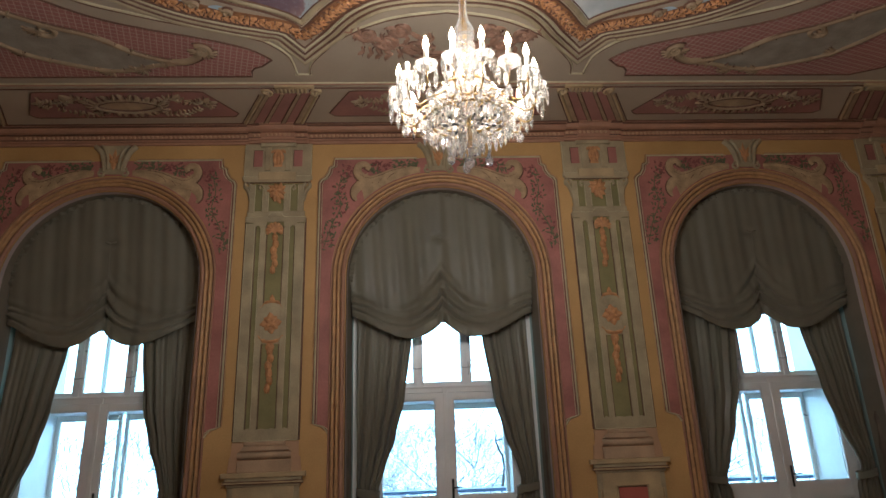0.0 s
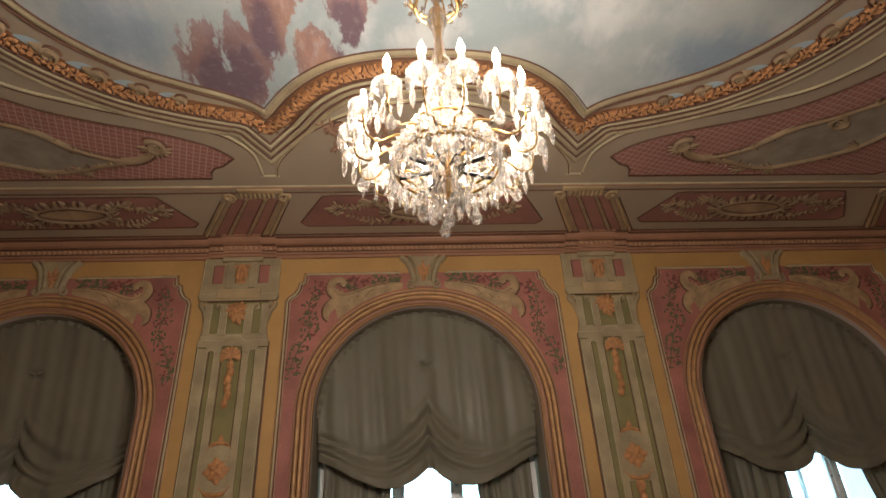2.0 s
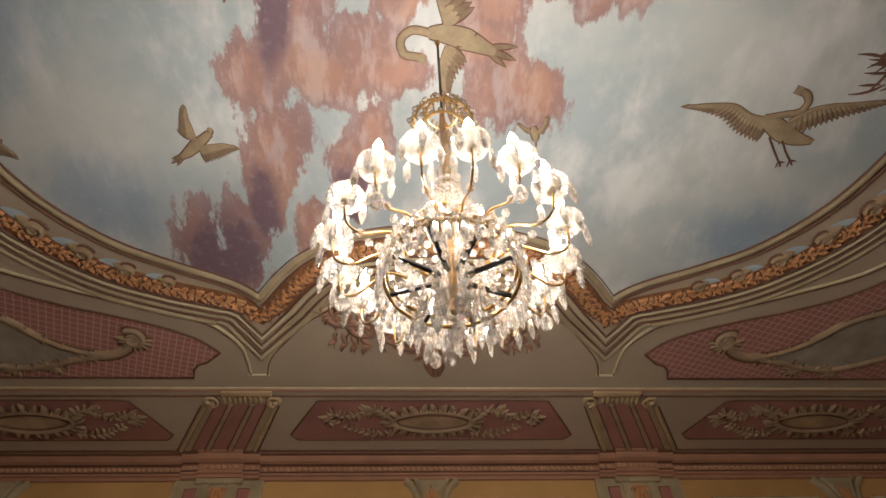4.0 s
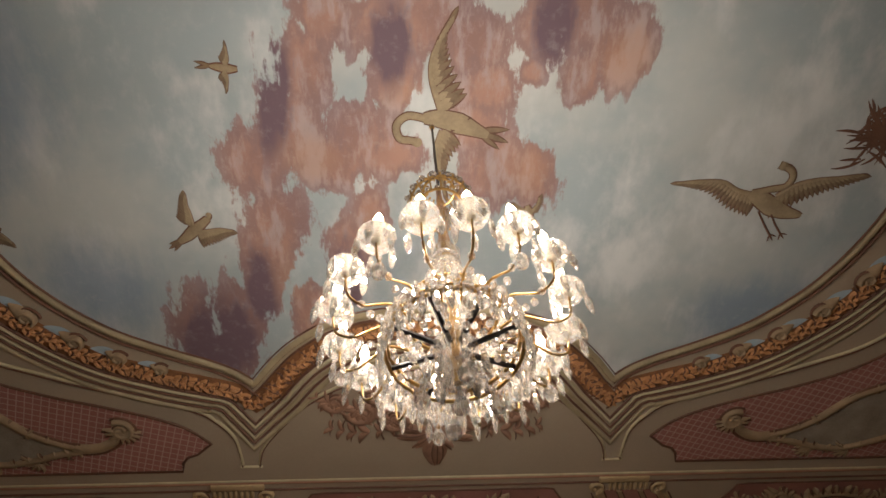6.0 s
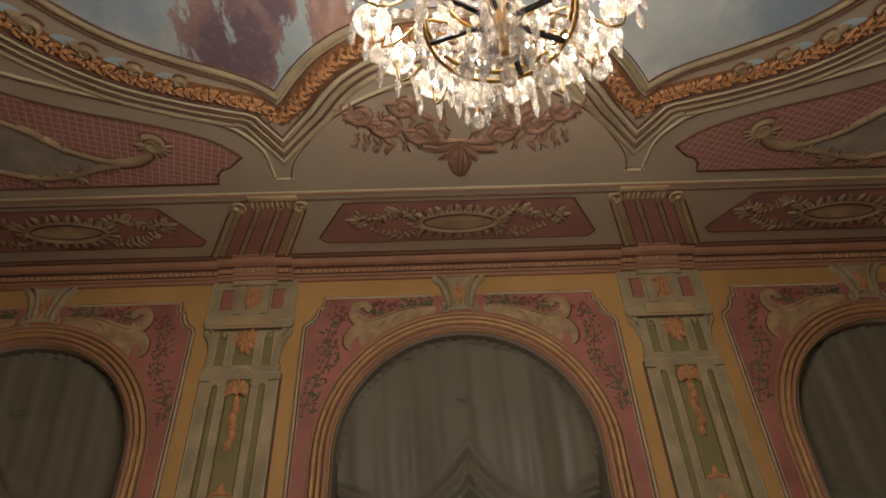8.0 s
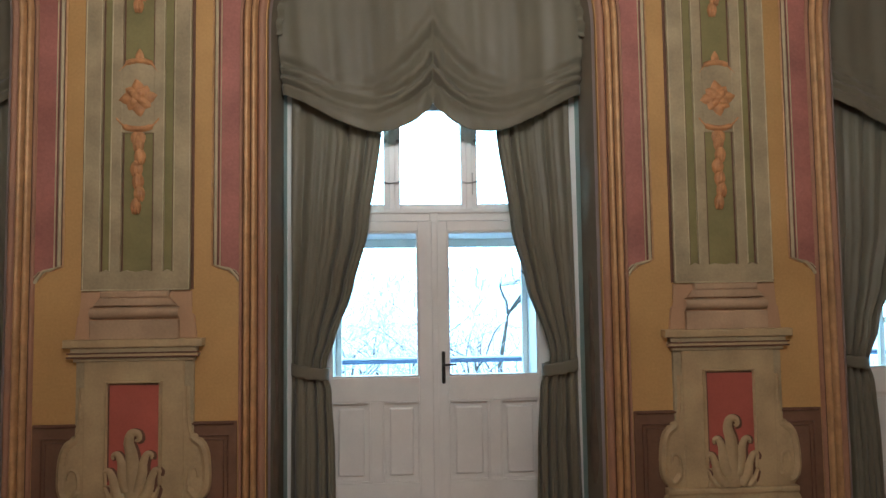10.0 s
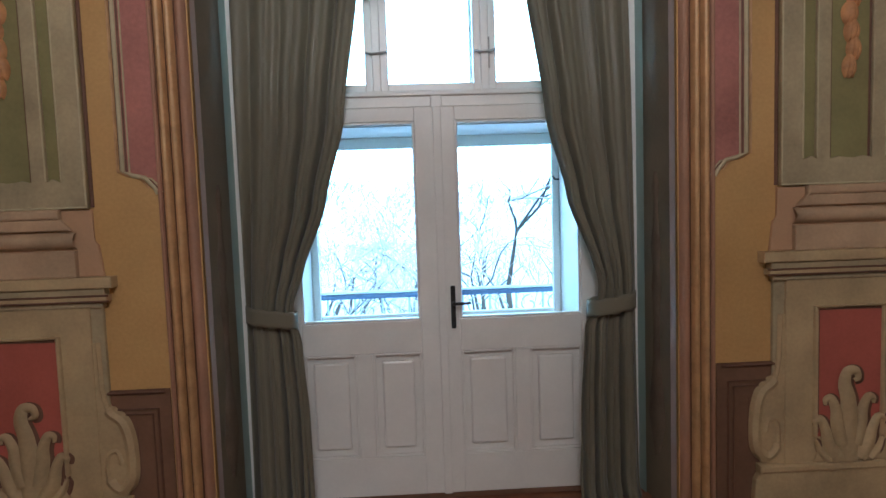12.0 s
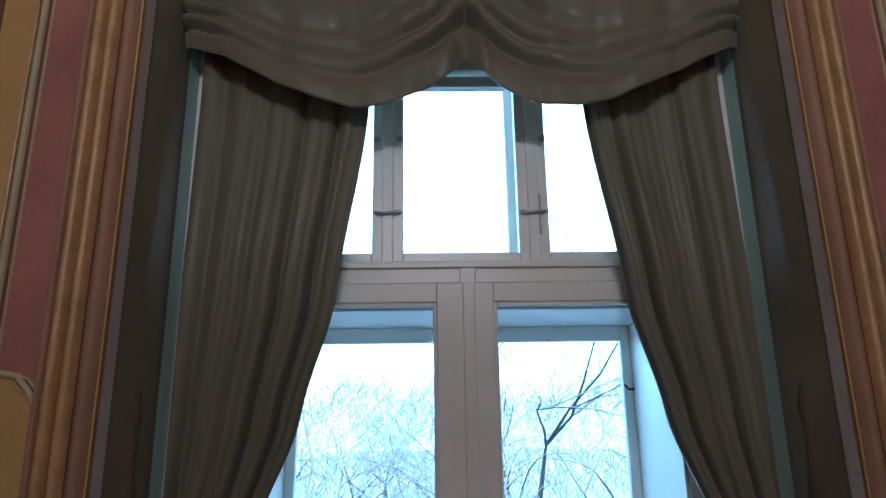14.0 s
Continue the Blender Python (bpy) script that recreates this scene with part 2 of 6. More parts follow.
TERRA = mat("terracotta_ornament_paint", (0.50, 0.24, 0.09), 0.6, 0.25, 18.0)
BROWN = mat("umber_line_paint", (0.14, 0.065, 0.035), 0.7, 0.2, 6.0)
UMBER = mat("brown_dado_paint", (0.17, 0.085, 0.045), 0.7, 0.2, 4.0)
TAUPE = mat("taupe_ornament_paint", (0.17, 0.125, 0.085), 0.7, 0.25, 6.0)
CREAM = mat("cream_ornament_paint", (0.50, 0.42, 0.25), 0.7, 0.15, 8.0)
LEAFGREEN = mat("leaf_green_paint", (0.12, 0.125, 0.055), 0.75, 0.3, 20.0)
WINE = mat("wine_flower_paint", (0.21, 0.07, 0.055), 0.75, 0.3, 20.0)
ROOM = mat("bounce_cream_paint", (0.74, 0.66, 0.53), 0.8, 0.06, 1.0)
PLASTER = mat("greige_ceiling_paint", (0.40, 0.315, 0.215), 0.8, 0.08, 1.2)
CORNICE = mat("rose_brown_cornice_paint", (0.36, 0.185, 0.105), 0.65, 0.15, 4.0)
FAWN = mat("pale_fawn_paint", (0.40, 0.275, 0.15), 0.7, 0.3, 6.0)
SEPIA = mat("rose_brown_ornament_paint", (0.30, 0.165, 0.10), 0.7, 0.3, 9.0)
SLATE = mat("grey_fawn_paint", (0.31, 0.265, 0.195), 0.7, 0.25, 5.0)
SCROLL = mat("fawn_scroll_paint", (0.335, 0.235, 0.13), 0.7, 0.2, 9.0)
# grey-rose edge colour, raised to carry the light that catches it
LIT_BLUSH = mat("lit_grey_rose_paint", (0.50, 0.40, 0.35), 0.65, 0.12, 3.0)
# teal of the window's daylight, put into the paint beside the frame
DAYLIT = mat("daylight_teal_paint", (0.35, 0.45, 0.39), 0.5, 0.1, 3.0)
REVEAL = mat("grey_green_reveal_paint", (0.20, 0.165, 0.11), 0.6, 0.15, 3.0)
LATTICE = lattice("rose_trellis_paint", (0.355, 0.15, 0.115), (0.50, 0.33, 0.26), 0.055)
OXIDE = mat("russet_band_paint", (0.24, 0.105, 0.04), 0.7, 0.3, 14.0)
SKYPAINT = sky_painting("painted_sky")
WHITE = mat("white_gloss_paint", (0.80, 0.765, 0.71), 0.3, 0.05, 4.0, 0.06)
DRAPE = cloth("grey_green_damask", (0.198, 0.175, 0.115), (0.232, 0.207, 0.140))
STEEL = mat("worn_grey_steel", (0.42, 0.39, 0.35), 0.4, 0.2, 20, 0.1, 0.6)
IRON = mat("dark_iron", (0.05, 0.045, 0.04), 0.4, 0.2, 20, 0.1, 0.8)
BRASS = mat("aged_brass", (0.42, 0.25, 0.08), 0.28, 0.2, 25, 0.1, 0.9)
PARQUET = parquet("oiled_oak_parquet")
WAX = mat("ivory_candle_sleeve", (0.85, 0.78, 0.6), 0.5, 0.05)
CRYSTAL = crystal("lead_crystal")
PANE = glass("window_glass", 0.0, (0.97, 1, 1), 1.02)
BULB = glow("candle_bulb", (1.0, 0.72, 0.42), 45)
SNOW = mat("snow", (0.85, 0.88, 0.92), 0.8, 0.05, 2.0)
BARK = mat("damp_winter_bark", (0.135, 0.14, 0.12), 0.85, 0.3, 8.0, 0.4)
# thin ironwork against the bright sky, its glare mixed into the colour
WASHED_IRON = mat("glare_washed_iron", (0.50, 0.56, 0.60), 0.6, 0.2, 10)
# far twigs: the blue-white wash of haze and glare is in the colour
TWIG = mat("haze_pale_twigs", (0.36, 0.42, 0.43), 0.85, 0.2, 8.0, 0.2)
RAIL = mat("painted_balcony_iron", (0.10, 0.15, 0.26), 0.5, 0.15, 10)
BIRD = mat("fawn_figure_paint", (0.30, 0.225, 0.128), 0.75, 0.2, 12.0)
PLUME = mat("umber_feather_paint", (0.20, 0.135, 0.075), 0.75, 0.25, 14.0)
HAZE = glow("white_winter_sky", (0.46, 0.80, 1.0), 8.0)


# ---- mesh tools ----
def part(name, bm, material, parent=None, label="", smooth=False):
    """Links a bmesh as one mesh object, under a thing or a part where one is given."""
    bmesh.ops.recalc_face_normals(bm, faces=bm.faces)
    me = bpy.data.meshes.new(name)
    bm.to_mesh(me)
    bm.free()
    me.materials.append(material)
    if smooth:
        for p in me.polygons:
            p.use_smooth = True
    ob = new(name, me)
    if parent:
        ob.parent = parent
    if label:
        ob["label"] = label
    return ob


def again(ob, m, parent=None):
    """Another object on the same mesh, at the pose m under parent."""
    o = new(ob.name.split(".")[0], ob.data)
    o.parent = parent
    o.matrix_basis = m
    return o


def thing(name, x, y, z, label, category, group="", kind=""):
    ob = new(name)
    ob.location = (x, y, z)
    return tagged(ob, label, category, group, kind)


def on_wall(u, v, h):
    return (u, -h, v)


def on_ceiling(u, v, h):
    return (u, v, -h)


def box(bm, x0, x1, y0, y1, z0, z1, bevel=0.0):
    vs = [bm.verts.new((x, y, z)) for x in (x0, x1) for y in (y0, y1) for z in (z0, z1)]
    fs = [bm.faces.new([vs[i] for i in q]) for q in ((0, 1, 3, 2), (4, 6, 7, 5), (0, 4, 5, 1), (2, 3, 7, 6), (0, 2, 6, 4), (1, 5, 7, 3))]
    if bevel:
        bmesh.ops.bevel(bm, geom=list({e for f in fs for e in f.edges}), offset=bevel, segments=2, affect="EDGES", profile=0.5)
    return bm


def plate(bm, outline, h0, h1, to=on_wall, bevel=0.0):
    """A flat piece with the given outline, from depth h0 to h1 off the surface, its upper edge eased by bevel."""
    n = len(outline)
    lo = [bm.verts.new(to(u, v, h0)) for u, v in outline]
    hi = [bm.verts.new(to(u, v, h1)) for u, v in outline]
    top = bm.faces.new(hi)
    for i in range(n):
        bm.faces.new((lo[i], lo[(i + 1) % n], hi[(i + 1) % n], hi[i]))
    if bevel:
        bmesh.ops.bevel(bm, geom=list(top.edges), offset=bevel, segments=2, affect="EDGES", profile=0.5)
    return bm


def rect(u0, u1, v0, v1):
    return [(u0, v0), (u1, v0), (u1, v1), (u0, v1)]


ROUND = ((-1, 0), (-0.62, 0.72), (0, 1), (0.62, 0.72), (1, 0))


def stroke(bm, pts, widths, height, to=on_wall, base=0.0, profile=ROUND, closed=False):
    """A raised band along a flat path: mouldings, stems, leaves and scrolls. widths: one half width, or one for each point."""
    n = len(pts)
    if isinstance(widths, (int, float)):
        widths = [widths] * n
    top = max(widths)
    rings = []
    for i, (u, v) in enumerate(pts):
        a = pts[i - 1] if (i or closed) else pts[i]
        b = pts[(i + 1) % n] if (i < n - 1 or closed) else pts[i]
        d = Vector((b[0] - a[0], b[1] - a[1]))
        d = d.normalized() if d.length > 1e-9 else Vector((1, 0))
        nx, ny = -d.y, d.x
        w = widths[i]
        k = height * (0.35 + 0.65 * w / top) if top else height
        rings.append([bm.verts.new(to(u + nx * w * s, v + ny * w * s, base + k * h)) for s, h in profile])
    for i in range(n if closed else n - 1):
        p, q = rings[i], rings[(i + 1) % n]
        for j in range(len(profile) - 1):
            bm.faces.new((p[j], p[j + 1], q[j + 1], q[j]))
    return bm


def arc(cx, cy, r, a0, a1, n=24):
    return [(cx + r * math.cos(radians(a0 + (a1 - a0) * i / n)), cy + r * math.sin(radians(a0 + (a1 - a0) * i / n))) for i in range(n + 1)]


def spiral(cx, cy, r0, r1, a0, a1, n=26):
    return [(cx + (r0 + (r1 - r0) * i / n) * math.cos(radians(a0 + (a1 - a0) * i / n)),
             cy + (r0 + (r1 - r0) * i / n) * math.sin(radians(a0 + (a1 - a0) * i / n))) for i in range(n + 1)]


def curve_through(pts, n=8):
    """A smooth path through the given points."""
    out = []
    for i in range(len(pts) - 1):
        p0, p1, p2, p3 = (Vector(pts[max(0, min(len(pts) - 1, i + k))]) for k in (-1, 0, 1, 2))
        for j in range(n):
            t = j / n
            q = 0.5 * (2 * p1 + (p2 - p0) * t + (2 * p0 - 5 * p1 + 4 * p2 - p3) * t * t + (3 * p1 - p0 - 3 * p2 + p3) * t ** 3)
            out.append(tuple(q))
    return out + [tuple(pts[-1])]


def leaf(bm, u, v, angle, length, width, bend=0.0, to=on_wall, height=0.012, base=0.0, n=8):
    """One pointed leaf or lobe with a rounded back."""
    pts, a = [], radians(angle)
    for i in range(n + 1):
        pts.append((u, v))
        a += radians(bend) / n
        u, v = u + math.cos(a) * length / n, v + math.sin(a) * length / n
    return stroke(bm, pts, [max(0.002, width * math.sin(math.pi * (0.1 + 0.9 * i / n)) ** 0.8) for i in range(n + 1)], height, to, base)


def dot(bm, u, v, r, to=on_wall, height=0.008, base=0.0, n=7):
    c = bm.verts.new(to(u, v, base + height))
    ring = [bm.verts.new(to(u + r * math.cos(2 * math.pi * i / n), v + r * math.sin(2 * math.pi * i / n), base)) for i in range(n)]
    mid = [bm.verts.new(to(u + 0.7 * r * math.cos(2 * math.pi * i / n), v + 0.7 * r * math.sin(2 * math.pi * i / n), base + height * 0.75)) for i in range(n)]
    for i in range(n):
        k = (i + 1) % n
        bm.faces.new((ring[i], ring[k], mid[k], mid[i]))
        bm.faces.new((mid[i], mid[k], c))
    return bm


def garland(bm, dark, pts, w, to=on_wall, height=0.02, base=0.0, step=2, seed=1):
    """Feathered acanthus along a path: overlapping curled lobes on both sides, with dark strokes between them."""
    rnd = random.Random(seed)
    n = len(pts)
    for i in range(0, n - 1, step):
        (u, v), (p, q) = pts[i], pts[min(n - 1, i + 1)]
        a = math.degrees(math.atan2(q - v, p - u))
        k = (1 - 0.45 * i / n) * rnd.uniform(0.65, 1.25)
        for s in (-1, 1):
            leaf(bm, u, v, a + s * rnd.uniform(15, 32), w * 2.6 * k, w * 0.48 * k, s * rnd.uniform(35, 80), to, height, base, 5)
            if dark is not None and rnd.random() < 0.6:
                leaf(dark, u, v, a + s * rnd.uniform(36, 52), w * 2.5 * k, w * 0.13 * k, s * 60, to, height * 0.8, base, 4)


def lathe(bm, profile, n=16, cx=0.0, cy=0.0, cz=0.0):
    rings = [[bm.verts.new((cx + r * math.cos(2 * math.pi * i / n), cy + r * math.sin(2 * math.pi * i / n), cz + z)) for i in range(n)] for r, z in profile]
    for p, q in zip(rings, rings[1:]):
        for i in range(n):
            bm.faces.new((p[i], p[(i + 1) % n], q[(i + 1) % n], q[i]))
    bm.faces.new(rings[0][::-1])
    bm.faces.new(rings[-1])
    return bm


def tube(bm, pts, r, n=6):
    """A round bar along a path in space; r: one radius or one for each point."""
    k = len(pts)
    rs = [r] * k if isinstance(r, (int, float)) else r
    rings = []
    for i, p in enumerate(pts):
        d = (Vector(pts[min(k - 1, i + 1)]) - Vector(pts[max(0, i - 1)])).normalized()
        side = d.cross(Vector((0, 0, 1)) if abs(d.z) < 0.9 else Vector((1, 0, 0))).normalized()
        up = side.cross(d)
        rings.append([bm.verts.new(Vector(p) + (side * math.cos(2 * math.pi * j / n) + up * math.sin(2 * math.pi * j / n)) * rs[i]) for j in range(n)])
    for a, b in zip(rings, rings[1:]):
        for j in range(n):
            bm.faces.new((a[j], a[(j + 1) % n], b[(j + 1) % n], b[j]))
    bm.faces.new(rings[0][::-1])
    bm.faces.new(rings[-1])
    return bm


def B():
    return bmesh.new()


# ---- structure ----
TOP = CEIL + 0.12
bm = B()
for bx in BAYS:
    for s in (-1, 1):
        # half a bay: pier and half of the spandrel over the arch
        half = [(bx + s * PITCH / 2, -0.3), (bx + s * HALF, -0.3), (bx + s * HALF, SPRING)]
        half += [(bx + s * x, z) for x, z in arc(0, SPRING, HALF, 0, 90, 20)[1:]]
        half += [(bx, TOP), (bx + s * PITCH / 2, TOP)]
        plate(bm, half, -1.1, 0.0)
for x0, x1 in ((WEST - 0.3, BAYS[0] - PITCH / 2), (BAYS[-1] + PITCH / 2, EAST + 0.3)):
    plate(bm, rect(x0, x1, -0.3, TOP), -1.1, 0.0)
tagged(part("wall_north", bm, OCHRE), "ochre painted window wall with three arched recesses", "wall", kind="structure")
# unseen side and back walls, made pale so they bounce light forward
for nm, q in (("wall_west", (WEST - 0.3, WEST, BACK - 0.3, 0)), ("wall_east", (EAST, EAST + 0.3, BACK - 0.3, 0)), ("wall_south", (WEST, EAST, BACK - 0.3, BACK))):
    bm = B()
    box(bm, *q, -0.3, TOP)
    tagged(part(nm, bm, ROOM), "plain unseen room wall, cream to bounce light", "wall", kind="structure")
bm = B()
box(bm, WEST, EAST, BACK, 1.09, -0.3, 0.0)
tagged(part("floor", bm, PARQUET), "red-brown oiled wooden floor", "floor", kind="structure")
bm = B()
box(bm, WEST - 0.3, EAST + 0.3, BACK - 0.3, 1.1, CEIL, CEIL + 0.12)
tagged(part("ceiling", bm, PLASTER), "greige painted plaster ceiling", "ceiling", kind="structure")

# cornice with egg-and-dart course, breaking forward over the pilasters
CORN = ((0.0, 5.035), (0.03, 5.035), (0.035, 5.06), (0.06, 5.065), (0.065, 5.085), (0.075, 5.09), (0.075, 5.135), (0.115, 5.14), (0.15, 5.15), (0.17, 5.17), (0.175, 5.185), (0.2, 5.19), (0.2, CEIL))


def cornice_run(bm, x0, x1, out):
    a = [bm.verts.new((x0, -y - out * (y > 0.0), z)) for y, z in CORN]
    b = [bm.verts.new((x1, -y - out * (y > 0.0), z)) for y, z in CORN]
    for i in range(len(CORN) - 1):
        bm.faces.new((a[i], a[i + 1], b[i + 1], b[i]))
    bm.faces.new(a + [bm.verts.new((x0, 0, CEIL))])
    bm.faces.new(b + [bm.verts.new((x1, 0, CEIL))])


bm = B()
cornice_run(bm, WEST, EAST, 0.0)
for px in PILASTERS:
    cornice_run(bm, px - 0.35, px + 0.35, 0.03)
    cornice_run(bm, px - 0.20, px + 0.20, 0.05)
corn = tagged(part("trim", bm, CORNICE), "rose-brown moulded cornice under the ceiling", "cornice", kind="structure")
spans, x = [], WEST
for px in PILASTERS:
    spans += [(x, px - 0.352, 0.0), (px - 0.348, px + 0.348, 0.03)]
    x = px + 0.352
spans.append((x, EAST, 0.0))
# umber lines put shade under the cornice's steps
for x0, x1, out in spans:
    for y, z, h in ((0.078, 5.082, 0.008), (0.118, 5.137, 0.007), (0.203, 5.187, 0.012)):
        b = B()
        box(b, x0, x1, -y - out, -y - out + 0.03, z, z + h)
        part("cornice_shadow_line", b, BROWN, corn, "umber line painted as shade along the cornice")
egg = B()
dot(egg, 0, 0, 0.0215, height=0.018, n=8)
egg = part("egg", egg, SALMON, corn)
egg.location = (WEST + 0.1, -0.074, 5.112)
bm = B()
x, k = WEST + 0.1, 0
while x < EAST - 0.1:
    x += 0.052
    k += 1
    near = min(abs(x - p) for p in PILASTERS)
    if 0.32 < near < 0.38 or 0.17 < near < 0.23:
        continue
    if abs(x) < 5.0:
        o = again(egg, pose(x, -0.074 - (0.03 if near < 0.36 else 0.0) - (0.02 if near < 0.2 else 0.0), 5.112), corn)
bm.free()
for s in (-1, 1):
    bm = B()
    box(bm, *((WEST, WEST + 0.16) if s < 0 else (EAST - 0.16, EAST)), BACK, -0.2, 5.06, CEIL, 0.02)
    tagged(part("trim", bm, CORNICE), "rose-brown cornice along a side wall", "cornice", kind="structure")

# skirting along the piers
for x0, x1 in ((WEST, -PITCH - 1.31), (-PITCH + 1.31, -1.31), (1.31, PITCH - 1.31), (PITCH + 1.31, EAST)):
    bm = B()
    box(bm, x0, x1, -0.035, 0, 0.0, 0.085, 0.008)
    tagged(part("baseboard", bm, GILT), "orange-brown wooden skirting board", "baseboard", kind="structure")


# ---- painted wall fields round each arch ----
def side(pts, s):
    return [(s * u, v) for u, v in pts]


def bay_frame(bx):
    """Gilt arch moulding, rose field with its cream border, keystone and floral sprays."""
    t = thing("arch_surround", bx, 0, 0, "gilded arch moulding with rose painted field, sprays and keystone", "arch surround", "arch surrounds")
    # rose field
    ogee = [(1.275, 1.66), (1.29, 1.69), (1.33, 1.735), (1.38, 1.745), (1.425, 1.765)]
    notch = [(1.42, 4.52), (1.40, 4.56), (1.345, 4.60), (1.31, 4.66), (1.30, 4.72), (1.255, 4.745), (1.245, 4.84)]
    for s in (-1, 1):
        bm = B()
        o = [(0.0, 4.655)] + arc(0, SPRING + 0.02, 1.275, 90, 0, 24)[1:] + ogee + notch + [(0.0, 4.84)]
        plate(bm, side(o, s), 0.0, 0.006)
        part("rose_field", bm, ROSE, t)
        bm = B()
        line = ogee[:] + notch + [(0.26, 4.84)]
        stroke(bm, side(line, s), 0.011, 0.014, base=0.004)
        stroke(bm, side([(u - 0.030, v - 0.006) for u, v in line], s), 0.004, 0.008, base=0.005)
        part("border", bm, CREAM, t, "cream painted border line")
        bm = B()
        stroke(bm, side([(u + 0.024, v) for u, v in ogee[1:]] + [(u + 0.022, v + 0.018) for u, v in notch] + [(0.26, 4.862)], s), 0.006, 0.008, base=0.002)
        part("border", bm, GILT, t, "thin gilt outer border line")
        bm = B()
        stroke(bm, side([(u - 0.017, v - 0.005) for u, v in line], s), 0.006, 0.005, base=0.004)
        stroke(bm, side([(u + 0.012, v + 0.008) for u, v in line], s), 0.004, 0.005, base=0.001)
        part("border_shadow", bm, BROWN, t, "umber line beside the border")
    # arch moulding: four rolls

    def ring(r):
        return [(-r, 0.02), (-r, 1.7)] + arc(0, SPRING, r, 180, 0, 44) + [(r, 1.7), (r, 0.02)]
    for r, w, h, m, lb in ((1.264, 0.013, 0.026, CORNICE, "thin rose-brown outer roll"), (1.226, 0.022, 0.045, GILT, "rounded gilt roll"), (1.178, 0.022, 0.05, GILT, "rounded gilt roll"), (1.131, 0.025, 0.034, CORNICE, "rose-brown inner roll")):
        bm = B()
        stroke(bm, ring(r), w, h)
        part("moulding", bm, m, t, lb, smooth=True)
    for r in (1.249, 1.202, 1.156):
        bm = B()
        stroke(bm, ring(r), 0.006, 0.016, base=0.0)
        part("fillet", bm, BROWN, t, "dark groove line")
    # keystone: two fluted volutes with a palmette between
    for s in (-1, 1):
        bm = B()
        stroke(bm, side(curve_through([(0.10, 4.70), (0.115, 4.82), (0.16, 4.95), (0.235, 5.03)], 6), s), 0.035, 0.05)
        stroke(bm, side(curve_through([(0.06, 4.72), (0.07, 4.85), (0.10, 4.96), (0.15, 5.03)], 6), s), 0.022, 0.06)
        stroke(bm, side(spiral(0.14, 4.69, 0.05, 0.012, 60, 560), s), [0.018] * 20 + [0.012] * 7, 0.03)
        part("volute", bm, SAGE, t, smooth=True)
    bm = B()
    plate(bm, [(-0.10, 4.67), (0.10, 4.67), (0.08, 4.84), (0.16, 5.035), (-0.16, 5.035), (-0.08, 4.84)], 0, 0.022)
    part("keystone", bm, SAGE, t)
    for z, a, L, w in ((4.80, 40, 0.13, 0.022), (4.80, 65, 0.16, 0.022), (4.80, 115, 0.16, 0.022), (4.80, 140, 0.13, 0.022), (4.80, 90, 0.19, 0.024), (4.84, -90, 0.12, 0.03)):
        bm = B()
        leaf(bm, 0, z, a, L, w, (a - 90) * 0.3 if a > 0 else 0, base=0.022)
        part("palmette_leaf", bm, TERRA, t, "terracotta palmette leaf", smooth=True)
    # cream scrolls and sprays of leaves and flowers
    rnd = random.Random(7)
    for s in (-1, 1):
        bm = B()
        head = curve_through([(0.22, 4.70), (0.40, 4.70), (0.56, 4.665), (0.70, 4.605), (0.82, 4.565), (0.92, 4.59), (0.975, 4.665), (0.955, 4.745), (0.89, 4.765), (0.845, 4.73), (0.865, 4.69)], 8)
        foot = curve_through([(0.80, 4.53), (0.93, 4.50), (1.0, 4.43), (1.015, 4.35), (0.985, 4.295)], 8)
        nh, nf = len(head), len(foot)

        def swell(k, n, a, b, c):
            q = k / (n - 1)
            return a + (b - a) * min(1, q / 0.5) if q < 0.5 else b + (c - b) * (q - 0.5) / 0.5
        hw = [swell(k, nh, 0.020, 0.056, 0.026) for k in range(nh)]
        fw = [swell(k, nf, 0.075, 0.052, 0.010) for k in range(nf)]
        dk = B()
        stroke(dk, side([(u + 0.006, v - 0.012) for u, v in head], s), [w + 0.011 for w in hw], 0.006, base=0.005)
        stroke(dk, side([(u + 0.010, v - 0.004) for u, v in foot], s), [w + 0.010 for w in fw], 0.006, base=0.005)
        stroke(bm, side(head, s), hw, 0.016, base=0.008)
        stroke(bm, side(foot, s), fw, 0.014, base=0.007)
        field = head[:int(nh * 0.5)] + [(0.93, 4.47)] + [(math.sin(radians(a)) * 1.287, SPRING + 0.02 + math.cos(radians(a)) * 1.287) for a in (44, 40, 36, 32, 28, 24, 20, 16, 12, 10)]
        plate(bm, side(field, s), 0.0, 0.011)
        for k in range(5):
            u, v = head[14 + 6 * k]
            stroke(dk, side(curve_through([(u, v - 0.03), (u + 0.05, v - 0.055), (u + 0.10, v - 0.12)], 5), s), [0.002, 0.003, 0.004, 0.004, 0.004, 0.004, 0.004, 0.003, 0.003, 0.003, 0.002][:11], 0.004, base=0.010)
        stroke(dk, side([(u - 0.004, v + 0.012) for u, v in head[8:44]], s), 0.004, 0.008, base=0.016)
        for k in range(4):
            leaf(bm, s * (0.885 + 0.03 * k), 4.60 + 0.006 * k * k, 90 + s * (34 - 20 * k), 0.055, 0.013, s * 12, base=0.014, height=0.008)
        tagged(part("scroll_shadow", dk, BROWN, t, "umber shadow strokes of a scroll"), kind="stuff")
        part("scroll", bm, DULLCREAM, t, "dull cream painted scroll", smooth=False)
        green, wine = B(), B()
